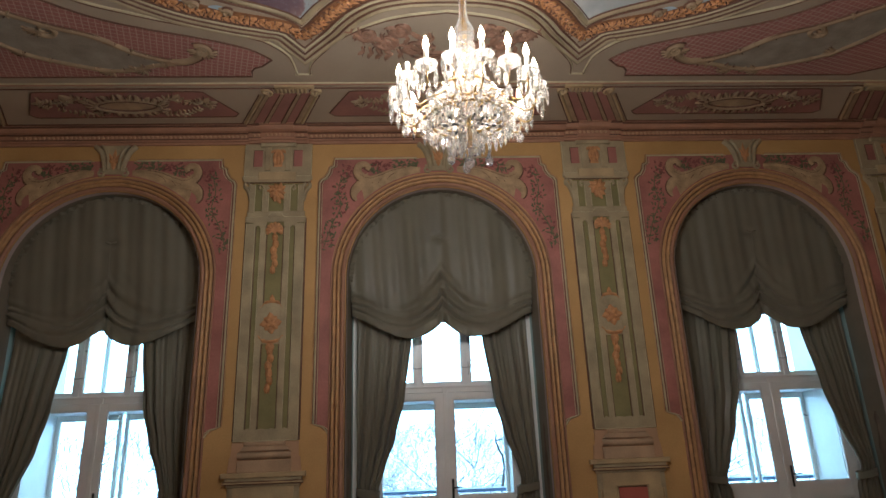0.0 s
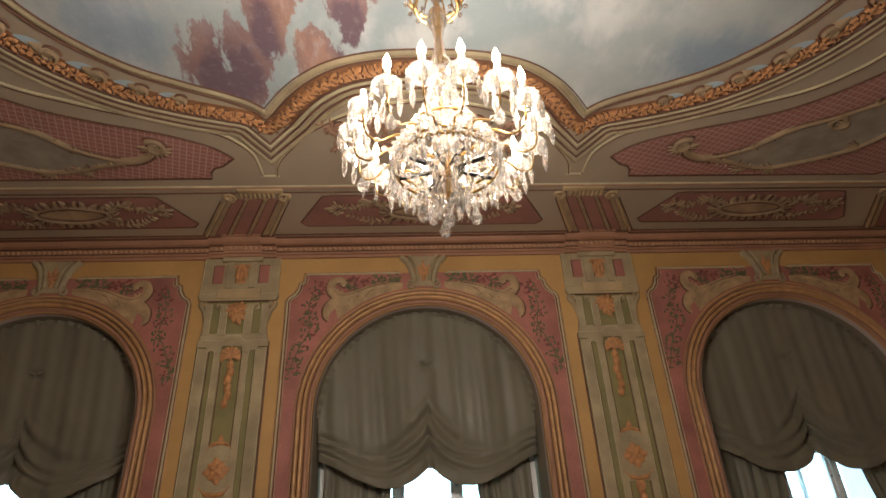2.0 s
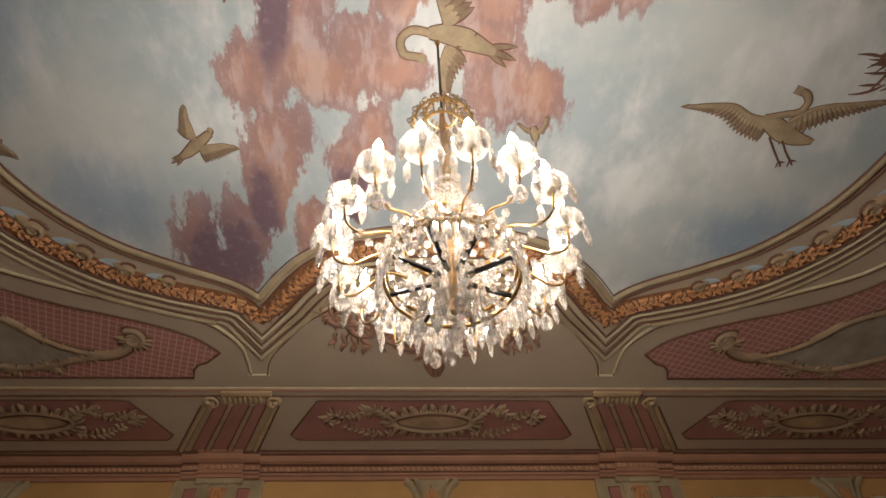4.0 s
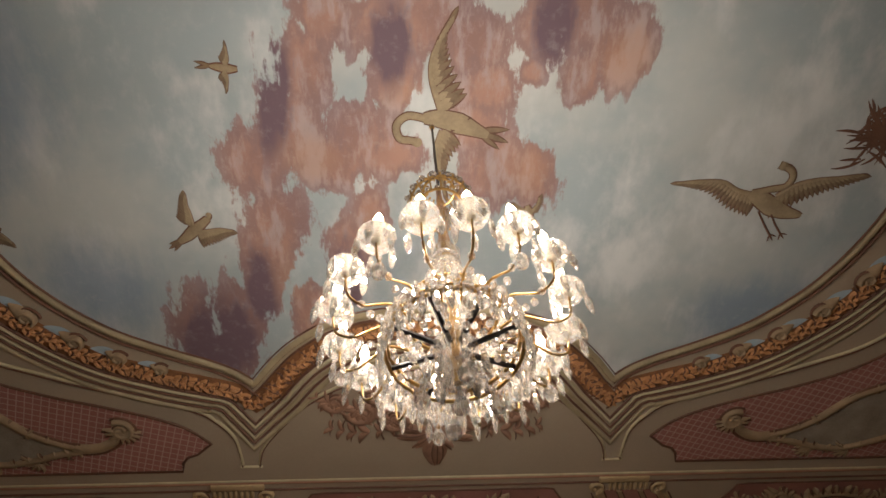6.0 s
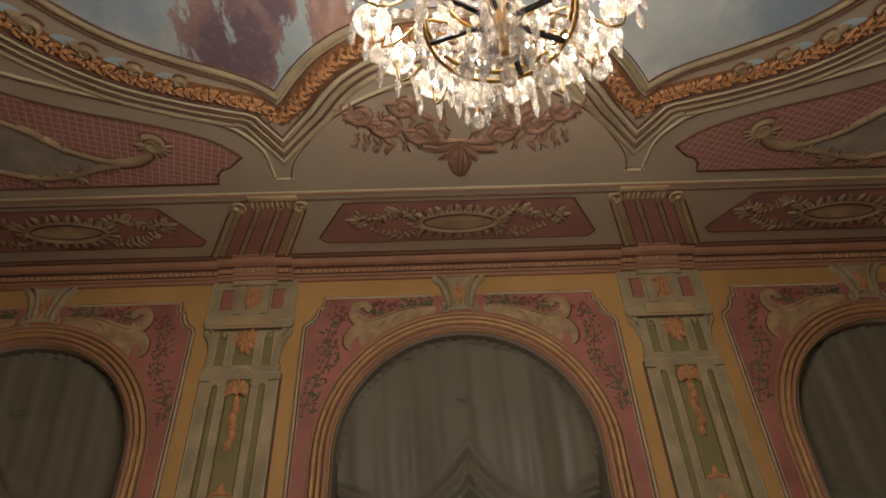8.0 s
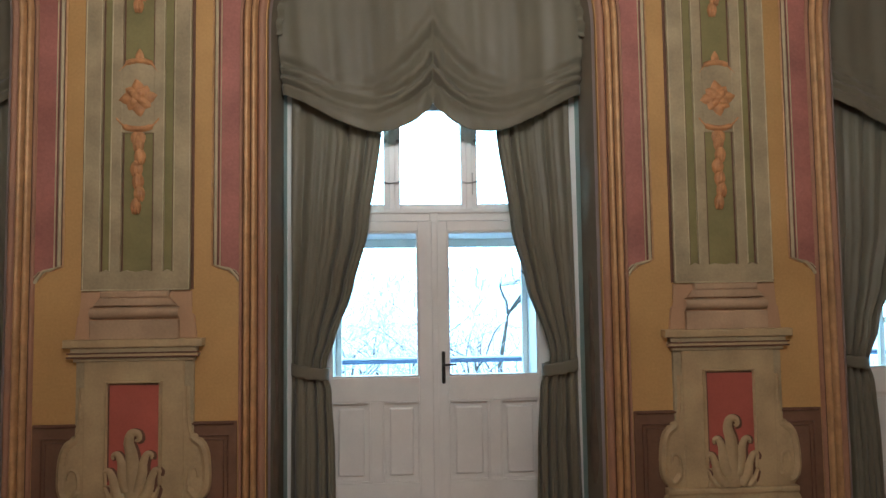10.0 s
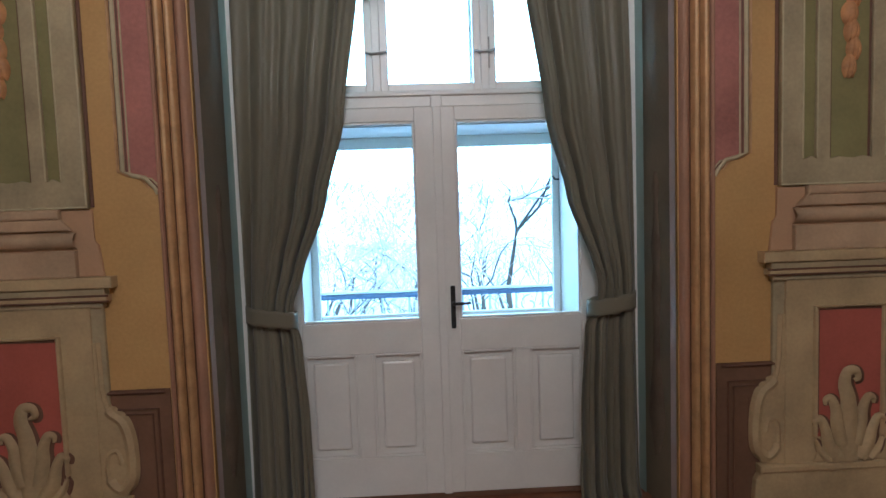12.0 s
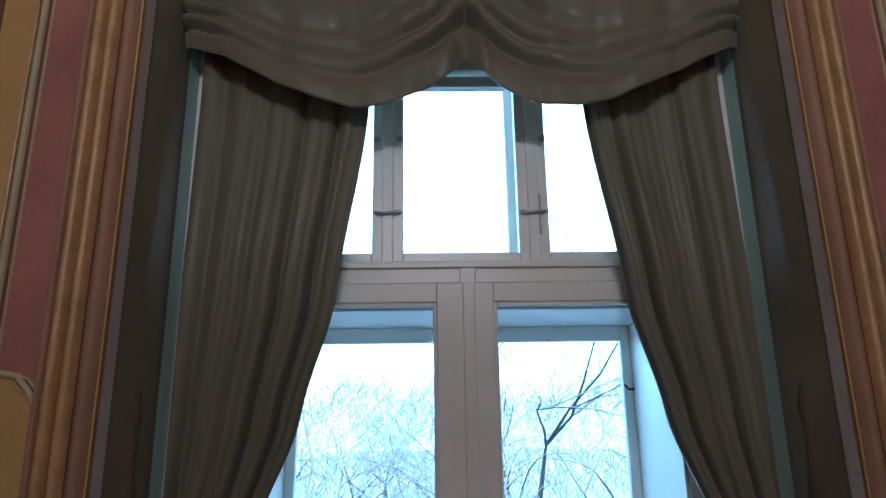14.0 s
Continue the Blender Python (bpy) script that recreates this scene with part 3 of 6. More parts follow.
        for x0, z0, n, dx, dz, m in ((0.26, 4.765, 46, 0.30, 0.05, green), (0.58, 4.745, 26, 0.20, 0.05, wine), (0.72, 4.71, 20, 0.10, 0.05, green), (1.02, 4.66, 16, 0.14, 0.08, wine)):
            for i in range(n):
                u, v = x0 + rnd.uniform(0, dx), z0 + rnd.uniform(-dz, dz)
                if math.hypot(u, v - SPRING) < 1.31 or v > 4.82:
                    continue
                leaf(m, s * u, v, rnd.uniform(0, 360), 0.05, 0.011, 20, base=0.005, height=0.006, n=4)
        stem = curve_through([(1.16, 4.62), (1.20, 4.42), (1.17, 4.22), (1.27, 4.0), (1.33, 3.82), (1.36, 3.72)], 8)
        stroke(green, side(stem, s), 0.006, 0.006, base=0.005)
        for u, v in stem[::2]:
            for q in range(6):
                uu, vv = u + rnd.uniform(-0.085, 0.075), v + rnd.uniform(-0.05, 0.05)
                if math.hypot(uu, vv - SPRING) < 1.31 and vv > SPRING or uu > 1.39:
                    continue
                if rnd.random() < 0.35:
                    dot(wine, s * uu, vv, rnd.uniform(0.010, 0.016), base=0.005, height=0.006)
                else:
                    leaf(green, s * uu, vv, rnd.uniform(0, 360), 0.045, 0.011, 15, base=0.005, height=0.006, n=4)
        tagged(part("leaf_spray", green, LEAFGREEN, t, "painted green leaf spray"), kind="stuff")
        tagged(part("flower_spray", wine, WINE, t, "painted wine-red flowers"), kind="stuff")
        # brown dado beside the arch
        bm = B()
        plate(bm, side(rect(1.282, 1.60, 0.085, 0.77), s), 0, 0.008, bevel=0.004)
        dado = part("dado", bm, UMBER, t, "dark brown painted dado panel")
        bm = B()
        stroke(bm, side([(1.30, 0.76), (1.56, 0.76)], s), 0.012, 0.018, base=0.006)
        stroke(bm, side([(1.34, 0.09), (1.34, 0.68), (1.56, 0.68)], s), 0.007, 0.012, base=0.006)
        stroke(bm, side([(1.365, 0.09), (1.365, 0.655), (1.56, 0.655)], s), 0.005, 0.010, base=0.006)
        part("dado_line", bm, BROWN, t)
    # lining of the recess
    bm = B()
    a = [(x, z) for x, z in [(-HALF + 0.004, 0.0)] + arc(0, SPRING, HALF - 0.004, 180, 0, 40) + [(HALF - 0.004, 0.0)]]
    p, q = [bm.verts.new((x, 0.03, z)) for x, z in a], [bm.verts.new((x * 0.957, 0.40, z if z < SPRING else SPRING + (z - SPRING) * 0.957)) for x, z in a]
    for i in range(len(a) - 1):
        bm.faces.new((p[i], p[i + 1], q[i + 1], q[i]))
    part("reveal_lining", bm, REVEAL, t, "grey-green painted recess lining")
    # lit front edge, and a teal strip painted as daylight from the window
    for y0, y1, off, m, lb in ((-0.003, 0.055, 0.008, LIT_BLUSH, "grey-rose recess edge, painted paler as if lit"), (0.300, 0.385, 0.010, DAYLIT, "pale teal strip painted as daylight beside the window")):
        bm = B()
        rows2 = []
        for yy in (y0, y1):
            k = 1 - 0.043 * max(0.0, yy - 0.03) / 0.37
            rows2.append([bm.verts.new(((x - off * x / HALF) * k, yy, z if z < SPRING else SPRING + (z - SPRING) * k * (1 - off / HALF))) for x, z in a])
        for i in range(len(a) - 1):
            bm.faces.new((rows2[0][i], rows2[0][i + 1], rows2[1][i + 1], rows2[1][i]))
        part("reveal_edge", bm, m, t, lb)
    # painted brown baluster figures down each reveal
    for s in (-1, 1):
        bm = B()

        def to(u, v, h, s=s):
            return (s * (HALF - 0.004 - h - 0.047 * (0.17 + u) / 0.37), 0.20 + u, v)
        prof = [(0.25, 0.02), (0.33, 0.05), (0.45, 0.085), (0.62, 0.06), (0.75, 0.035), (0.95, 0.03), (1.12, 0.05), (1.22, 0.03), (1.32, 0.055), (1.42, 0.03), (1.55, 0.02), (1.62, 0.04), (1.70, 0.012)]
        path2 = [(0.0, v) for v, w in prof]
        stroke(bm, path2, [w for v, w in prof], 0.012, to)
        part("reveal_ornament", bm, TAUPE, t, "brown painted baluster ornament", smooth=True)
    return t


for bx in BAYS:
    bay_frame(bx)


# ---- pilasters ----
def pilaster():
    t = thing("pilaster", 0, 0, 0, "sage and sand painted pilaster on a scrolled pedestal with terracotta ornaments", "pilaster", "pilasters")

    def P(name, outline, h0, h1, m, bevel=0.006, label="", parent=None):
        b = B()
        plate(b, outline, h0, h1, bevel=bevel)
        return part(name, b, m, parent or t, label)
    # pedestal
    P("foot", [(-0.47, 0.0), (0.47, 0.0), (0.455, 0.2), (0.42, 0.26), (-0.42, 0.26), (-0.455, 0.2)], 0, 0.045, STONE)
    P("foot_ledge", rect(-0.44, 0.44, 0.235, 0.275), 0, 0.055, STONE, 0.01)
    P("pedestal_body", [(-0.31, 0.27), (0.31, 0.27), (0.31, 1.17), (-0.31, 1.17)], 0, 0.032, STONE)
    P("pedestal_wing", [(-0.365, 0.62), (0.365, 0.62), (0.365, 1.17), (-0.365, 1.17)], 0, 0.02, SAGE)
    red = P("panel", rect(-0.155, 0.155, 0.40, 1.02), 0.0, 0.036, RED, 0.0, "brick-red recessed panel")
    b = B()
    stroke(b, [(-0.165, 0.40), (-0.165, 1.03), (0.165, 1.03), (0.165, 0.40)], 0.013, 0.022, base=0.03)
    part("panel_frame", b, STONE, t)
    b = B()
    stroke(b, [(-0.152, 0.42), (-0.152, 1.016), (0.152, 1.016)], 0.007, 0.006, base=0.034)
    part("panel_shadow_line", b, BROWN, t)
    for s in (-1, 1):
        b = B()
        stroke(b, side(curve_through([(0.33, 1.0), (0.335, 0.78), (0.36, 0.68), (0.42, 0.62), (0.445, 0.5), (0.44, 0.36), (0.39, 0.31), (0.34, 0.37), (0.345, 0.47), (0.385, 0.49), (0.40, 0.43)], 6), s),
               [0.02] * 12 + [0.034] * 30 + [0.022] * 19, 0.045)
        plate(b, side([(0.31, 0.27), (0.42, 0.28), (0.455, 0.36), (0.455, 0.52), (0.42, 0.62), (0.365, 0.68), (0.345, 0.80), (0.335, 1.0), (0.31, 1.0)], s), 0.0, 0.026)
        part("scroll", b, STONE, t, "sand-coloured painted scroll", smooth=False)
        b = B()
        stroke(b, side(curve_through([(0.475, 0.60), (0.475, 0.36), (0.43, 0.28)], 6), s), 0.006, 0.01)
        part("scroll_line", b, BROWN, t)
    # acanthus at the foot of the panel
    P("acanthus_base", [(-0.17, 0.275), (0.17, 0.275), (0.155, 0.33), (0.11, 0.37), (0.08, 0.42), (0.04, 0.50), (0.0, 0.54), (-0.04, 0.50), (-0.08, 0.42), (-0.11, 0.37), (-0.155, 0.33)], 0.03, 0.042, STONE, 0.006)

    def lobe(pts, w0, w1):
        path = curve_through(pts, 6)
        n = len(path)
        b = B()
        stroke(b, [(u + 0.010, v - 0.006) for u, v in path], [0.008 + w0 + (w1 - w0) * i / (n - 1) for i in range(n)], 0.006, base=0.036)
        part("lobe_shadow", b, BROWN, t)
        b = B()
        stroke(b, path, [w0 + (w1 - w0) * i / (n - 1) for i in range(n)], 0.026, base=0.040)
        part("acanthus_lobe", b, STONE, t, smooth=True)
    for s in (-1, 1):
        lobe(side([(0.05, 0.29), (0.098, 0.36), (0.115, 0.43), (0.140, 0.485), (0.168, 0.480), (0.166, 0.455)], s), 0.038, 0.007)
        lobe(side([(0.03, 0.36), (0.058, 0.46), (0.066, 0.53), (0.090, 0.585), (0.118, 0.582), (0.118, 0.556)], s), 0.040, 0.007)
        lobe(side([(0.10, 0.285), (0.142, 0.33), (0.160, 0.375), (0.172, 0.385)], s), 0.020, 0.006)
    lobe([(0.0, 0.28), (0.0, 0.48), (-0.006, 0.58), (-0.024, 0.655), (-0.010, 0.712), (0.030, 0.715), (0.042, 0.680), (0.018, 0.668)], 0.050, 0.009)
    # pedestal cap
    for z0, z1, w, h in ((1.16, 1.19, 0.375, 0.04), (1.19, 1.215, 0.40, 0.052), (1.215, 1.25, 0.39, 0.05), (1.25, 1.30, 0.43, 0.065)):
        P("cap_course", rect(-w, w, z0, z1), 0, h, STONE if h > 0.05 else SAGE, 0.007)
    b = B()
    for z in (1.19, 1.215):
        stroke(b, [(-0.41, z), (0.41, z)], 0.005, 0.006, base=0.05)
    part("cap_line", b, BROWN, t)
    # attic base
    P("back_block", [(-0.38, 1.30), (0.38, 1.30), (0.365, 1.44), (0.345, 1.46), (0.345, 1.60), (-0.345, 1.60), (-0.345, 1.46), (-0.365, 1.44)], 0, 0.018, SALMON)
    P("plinth_block", rect(-0.275, 0.275, 1.30, 1.42), 0, 0.05, PALEROSE)
    b = B()
    stroke(b, [(-0.275, 1.465), (0.275, 1.465)], 0.045, 0.062)
    part("torus", b, PALEROSE, t, smooth=True)
    P("scotia", [(-0.26, 1.51), (0.26, 1.51), (0.215, 1.56), (-0.215, 1.56)], 0, 0.045, PALEROSE)
    P("base_fillet", rect(-0.215, 0.215, 1.56, 1.605), 0, 0.05, PALEROSE, 0.012)
    # shaft
    P("shaft", rect(-0.335, 0.335, 1.605, 4.10), 0, 0.012, OLIVE, 0.0, "olive painted channels of the shaft")
    P("shaft_foot", [(-0.335, 1.605), (0.335, 1.605), (0.335, 1.72), (0.225, 1.72), (0.19, 1.74), (0.165, 1.72), (0.11, 1.72), (0.06, 1.735), (0.0, 1.722), (-0.06, 1.735), (-0.11, 1.72), (-0.165, 1.72), (-0.19, 1.74), (-0.225, 1.72), (-0.335, 1.72)], 0.0, 0.03, SAGE, 0.004)
    for s in (-1, 1):
        P("shaft_strip", side(rect(0.228, 0.335, 1.715, 4.02), s), 0.0, 0.03, SAGE)
        P("shaft_strip", side(rect(0.10, 0.168, 1.715, 4.02), s), 0.0, 0.03, SAGE)
        # umber lines painted as shadow beside the shaft and its strips
        b = B()
        stroke(b, side([(0.343, 1.61), (0.343, 4.09)], s), 0.010, 0.008)
        stroke(b, side([(0.222, 1.73), (0.222, 4.0)], s), 0.005, 0.006, base=0.012)
        stroke(b, side([(0.094, 1.73), (0.094, 4.0)], s), 0.005, 0.006, base=0.012)
        part("shaft_shadow_line", b, BROWN, t)
        b = B()
        stroke(b, side([(0.232, 1.73), (0.232, 4.0)], s), 0.004, 0.005, base=0.03)
        stroke(b, side([(0.165, 1.73), (0.165, 4.0)], s), 0.004, 0.005, base=0.03)
        part("shaft_highlight_line", b, CREAM, t)
    P("shaft_head", [(-0.345, 4.10), (-0.345, 4.03), (-0.25, 4.03), (-0.225, 3.98), (-0.19, 4.0), (-0.165, 3.96), (-0.10, 3.98), (-0.10, 4.04), (0.10, 4.04), (0.10, 3.98), (0.165, 3.96), (0.19, 4.0), (0.225, 3.98), (0.25, 4.03), (0.345, 4.03), (0.345, 4.10), (0.10, 4.10), (0.06, 4.15), (-0.06, 4.15), (-0.10, 4.10)], 0.0, 0.034, SAGE, 0.004)
    # shell and husk drops
    b = B()
    rim_n, hub = 36, b.verts.new((0, -0.035, 3.885))
    rows = []
    for f in (0.35, 0.7, 1.0):
        row = []
        for i in range(rim_n + 1):
            a = radians(-35 + 250 * i / rim_n)
            ridge = abs(math.sin(i / rim_n * math.pi * 9))
            r = 0.098 * f * (1 + 0.09 * (ridge - 0.5) * f)
            row.append(b.verts.new((r * math.cos(a), -(0.034 + 0.035 * f * (1.15 - f) * 2 + 0.014 * ridge * f), 3.925 + r * math.sin(a))))
        rows.append(row)
    for i in range(rim_n):
        b.faces.new((hub, rows[0][i], rows[0][i + 1]))
        for p, q in zip(rows, rows[1:]):
            b.faces.new((p[i], q[i], q[i + 1], p[i + 1]))
    part("shell", b, TERRA, t, "ribbed terracotta shell", smooth=True)

    def husks(z0, z1, w):
        n = 6
        for i in range(n):
            z = z0 + (z1 - z0) * i / n
            k = 1 - 0.45 * abs(i - 2) / 4
            for a in (-26, 26, 0):
                b = B()
                leaf(b, 0.012 * math.sin(i * 2.1), z, -90 + a, (z0 - z1) / n * 1.35, w * 0.52 * k, -a * 1.1, height=0.030 + 0.008 * (a == 0), base=0.014, n=6)
                part("husk", b, TERRA, t, "terracotta husk", smooth=True)
    husks(3.90, 3.44, 0.05)
    husks(2.60, 2.12, 0.05)
    b = B()
    stroke(b, curve_through([(-0.125, 3.02), (-0.07, 3.08), (0, 3.095), (0.07, 3.08), (0.125, 3.02)], 5), [0.008] * 5 + [0.022] * 11 + [0.008] * 5, 0.03, base=0.014)
    leaf(b, -0.02, 3.1, 60, 0.08, 0.02, 30, base=0.014)
    leaf(b, 0.02, 3.1, 120, 0.08, 0.02, -30, base=0.014)
    part("crest", b, TERRA, t, smooth=True)
    P("medallion_ground", [(-0.17, 2.62), (0.17, 2.62), (0.17, 3.03), (0.0, 3.10), (-0.17, 3.03)], 0.0, 0.026, SAGE)
    for i in range(8):
        b = B()
        leaf(b, 0, 2.85, i * 45, 0.125 if i % 2 == 0 else 0.10, 0.045, 15, height=0.02, base=0.024 + 0.003 * (i % 2))
        part("petal", b, TERRA, t, smooth=True)
    for i in range(4):
        b = B()
        leaf(b, 0, 2.85, i * 90 + 45, 0.07, 0.032, 20, height=0.03, base=0.034)
        part("petal", b, TERRA, t, smooth=True)
    b = B()
    dot(b, 0, 2.85, 0.035, height=0.03, base=0.036, n=10)
    part("flower_heart", b, TERRA, t, smooth=True)
    b = B()
    stroke(b, curve_through([(-0.135, 2.715), (-0.08, 2.66), (0, 2.645), (0.08, 2.66), (0.135, 2.715)], 5), [0.008] * 5 + [0.022] * 11 + [0.008] * 5, 0.03, base=0.02)
    for a in (-40, 0, 40):
        leaf(b, 0, 2.64, -90 + a, 0.10, 0.025, -a, base=0.02)
    part("bracket", b, TERRA, t, smooth=True)
    # capital
    P("capital_ground", rect(-0.315, 0.315, 4.12, 4.52), 0, 0.016, OLIVE, 0.0)
    for u0, u1 in ((-0.315, -0.25), (-0.16, -0.09), (0.09, 0.16), (0.25, 0.315)):
        P("capital_strip", rect(u0, u1, 4.15, 4.5), 0, 0.04, SAGE)
    P("capital_foot", rect(-0.33, 0.33, 4.10, 4.17), 0, 0.036, SAGE)
    for s in (-1, 1):
        b = B()
        stroke(b, side(curve_through([(0.30, 4.30), (0.33, 4.42), (0.38, 4.50), (0.35, 4.54), (0.31, 4.50), (0.335, 4.47)], 5), s), [0.025] * 10 + [0.02] * 16, 0.045)
        stroke(b, side(curve_through([(0.12, 4.30), (0.14, 4.44), (0.19, 4.50), (0.21, 4.46), (0.18, 4.44)], 5), s), 0.016, 0.05)
        part("capital_volute", b, SAGE, t, smooth=True)
    b = B()
    for a, L in ((90, 0.1), (50, 0.12), (130, 0.12), (15, 0.12), (165, 0.12), (-30, 0.11), (210, 0.11), (-65, 0.14), (245, 0.14), (-90, 0.17)):
        leaf(b, 0, 4.42, a, L, 0.036, 30, height=0.03, base=0.03)
    for i in range(5):
        leaf(b, 0, 4.43, 36 + 72 * i, 0.07, 0.028, 30, height=0.03, base=0.045)
    part("capital_leaf", b, TERRA, t, "terracotta capital leaf", smooth=True)
    P("capital_ledge", [(-0.375, 4.53), (0.375, 4.53), (0.405, 4.57), (0.405, 4.61), (-0.405, 4.61), (-0.405, 4.57)], 0, 0.05, SAGE, 0.008)
    P("capital_ledge", rect(-0.22, 0.22, 4.55, 4.655), 0, 0.062, STONE, 0.008)
    # block under the cornice
    P("frieze_block", rect(-0.395, 0.395, 4.61, 5.035), 0, 0.03, SAGE)
    for u in (-0.235, 0.0, 0.235):
        P("pink_inset", rect(u - 0.05, u + 0.05, 4.735, 4.945), 0.0, 0.033, ROSE if u else TERRA, 0.0, "rose painted inset" if u else "terracotta painted inset")
        b = B()
        stroke(b, [(u - 0.053, 4.735), (u - 0.053, 4.948), (u + 0.053, 4.948)], 0.006, 0.006, base=0.03)
        part("inset_line", b, BROWN, t)
    for u in (-0.12, 0.12):
        P("frieze_strip", rect(u - 0.035, u + 0.035, 4.68, 5.0), 0, 0.045, SAGE)
    P("frieze_head", rect(-0.21, 0.21, 4.985, 5.035), 0, 0.07, SAGE, 0.01)
    b = B()
    for a in (-35, 0, 35):
        leaf(b, 0, 4.955, -90 + a, 0.2, 0.03, -a * 1.2, height=0.03, base=0.034)
    leaf(b, -0.02, 4.95, 180, 0.1, 0.02, 60, base=0.034)
    leaf(b, 0.02, 4.95, 0, 0.1, 0.02, -60, base=0.034)
    part("frieze_leaf", b, TERRA, t, "orange painted leaf", smooth=True)
    # painted lights along the raised edges
    for name, pts, base in (("head_light", [(-0.345, 4.097), (-0.10, 4.097), (-0.06, 4.146), (0.06, 4.146), (0.10, 4.097), (0.345, 4.097)], 0.033),
                            ("block_light", [(-0.392, 4.62), (-0.392, 5.02)], 0.03), ("block_light", [(0.392, 4.62), (0.392, 5.02)], 0.03),
                            ("ledge_light", [(-0.40, 4.606), (0.40, 4.606)], 0.049), ("foot_light", [(-0.335, 1.61), (0.335, 1.61)], 0.03),
                            ("shaft_light", [(-0.331, 1.62), (-0.331, 4.02)], 0.029), ("shaft_light", [(0.331, 1.62), (0.331, 4.02)], 0.029)):
        b = B()
        stroke(b, pts, 0.005, 0.005, base=base)
        part(name, b, CREAM, t)
    for u in (-0.25, -0.16, -0.09, 0.09, 0.16, 0.25):
        b = B()
        stroke(b, [(u, 4.17), (u, 4.49)], 0.004, 0.004, base=0.039)
        part("capital_light", b, CREAM, t)
    b = B()
    stroke(b, [(-0.40, 4.615), (0.40, 4.615)], 0.006, 0.008, base=0.03)
    stroke(b, [(-0.39, 4.53), (0.39, 4.53)], 0.006, 0.008, base=0.03)
    part("capital_line", b, BROWN, t)
    return t


pil = pilaster()
pil.location = (PILASTERS[0], 0, 0)
for px in PILASTERS[1:]:
    copy_thing(pil, pose(px, 0, 0))


# ---- glazed double doors with transom lights, and the outer window ----
def french_window(bx):
    t = thing("window", bx, 0.36, 0, "white painted glazed double door with three lights above", "window door", "window doors")

    def bar(name, x0, x1, z0, z1, y0=0.0, y1=0.05, m=WHITE, bevel=0.005, parent=None, label=""):
        b = B()
        box(b, x0, x1, y0, y1, z0, z1, bevel)
        return part(name, b, m, parent or t, label)
    # frame in the opening
    for s in (-1, 1):
        bar("frame_post", *((0.86, 1.05) if s > 0 else (-1.05, -0.86)), 0.0, 3.36, 0.02, 0.12)
    bar("threshold", -0.86, 0.86, 0.0, 0.03, 0.0, 0.14, UMBER)
    bar("transom", -0.86, 0.86, 2.075, 2.16, 0.03, 0.13)
    bar("transom_lip", -0.80, 0.80, 2.13, 2.15, 0.015, 0.03)
    bar("head", -0.86, 0.86, 2.96, 3.10, 0.06, 0.13)
    # lunette above, behind the blind
    b = B()
    o = [(-1.09, 3.10), (1.09, 3.10)] + arc(0, SPRING, 1.09, 0, 180, 24)
    plate(b, o, -0.12, -0.06)
    part("lunette_board", b, WHITE, t)
    # leaves
    for s in (-1, 1):
        leaf_ob = new("door_leaf")
        leaf_ob.parent = t
        x0, x1 = (0.006, 0.845) if s > 0 else (-0.845, -0.006)
        g0, g1 = (0.09, 0.735) if s > 0 else (-0.735, -0.115)

        def lb(name, a0, a1, z0, z1, y0=0.0, y1=0.045, m=WHITE, bevel=0.004, label=""):
            return bar(name, a0, a1, z0, z1, y0, y1, m, bevel, leaf_ob, label)
        lb("stile", x0, g0, 0.03, 2.07)
        lb("stile", g1, x1, 0.03, 2.07)
        lb("top_rail", g0, g1, 2.0, 2.07)
        lb("lock_rail", g0, g1, 0.80, 0.968)
        lb("bottom_rail", g0, g1, 0.03, 0.24)
        mx0, mx1 = (0.375, 0.455) if s > 0 else (-0.46, -0.375)
        lb("muntin", mx0, mx1, 0.24, 0.80)
        for a0, a1 in ((g0, mx0), (mx1, g1)):
            lb("panel", a0, a1, 0.24, 0.80, 0.032, 0.042, bevel=0)
            lb("raised_field", a0 + 0.045, a1 - 0.045, 0.285, 0.755, 0.014, 0.033, bevel=0.012)
            b = B()
            for q in ((a0, a0 + 0.014, 0.24, 0.80), (a1 - 0.014, a1, 0.24, 0.80), (a0 + 0.014, a1 - 0.014, 0.24, 0.254), (a0 + 0.014, a1 - 0.014, 0.786, 0.80)):
                box(b, q[0], q[1], 0.006, 0.022, q[2], q[3], 0.004)
            part("panel_bead", b, WHITE, leaf_ob)
        b = B()
        for q in ((g0, g0 + 0.014, 0.968, 2.0), (g1 - 0.014, g1, 0.968, 2.0), (g0 + 0.014, g1 - 0.014, 0.968, 0.982), (g0 + 0.014, g1 - 0.014, 1.986, 2.0)):
            box(b, q[0], q[1], 0.006, 0.03, q[2], q[3], 0.004)
        part("glazing_bead", b, WHITE, leaf_ob)
        pane = lb("pane", g0, g1, 0.968, 2.0, 0.030, 0.034, PANE, 0)
        pane.visible_shadow = False
    bar("meeting_strip", -0.022, 0.022, 0.03, 2.07, -0.016, 0.0)
    bar("meeting_strip", -0.03, 0.03, 2.07, 2.13, 0.012, 0.03)
    # lever handle on its long plate
    h = B()
    box(h, 0.043, 0.068, -0.009, 0.0, 0.92, 1.145, 0.006)
    handle = part("handle_plate", h, IRON, t, "dark iron lever plate")
    h = B()
    tube(h, [(0.055, -0.005, 1.055), (0.055, -0.04, 1.055), (0.062, -0.05, 1.055), (0.10, -0.052, 1.056), (0.145, -0.05, 1.058)], [0.009, 0.008, 0.008, 0.008, 0.006], 8)
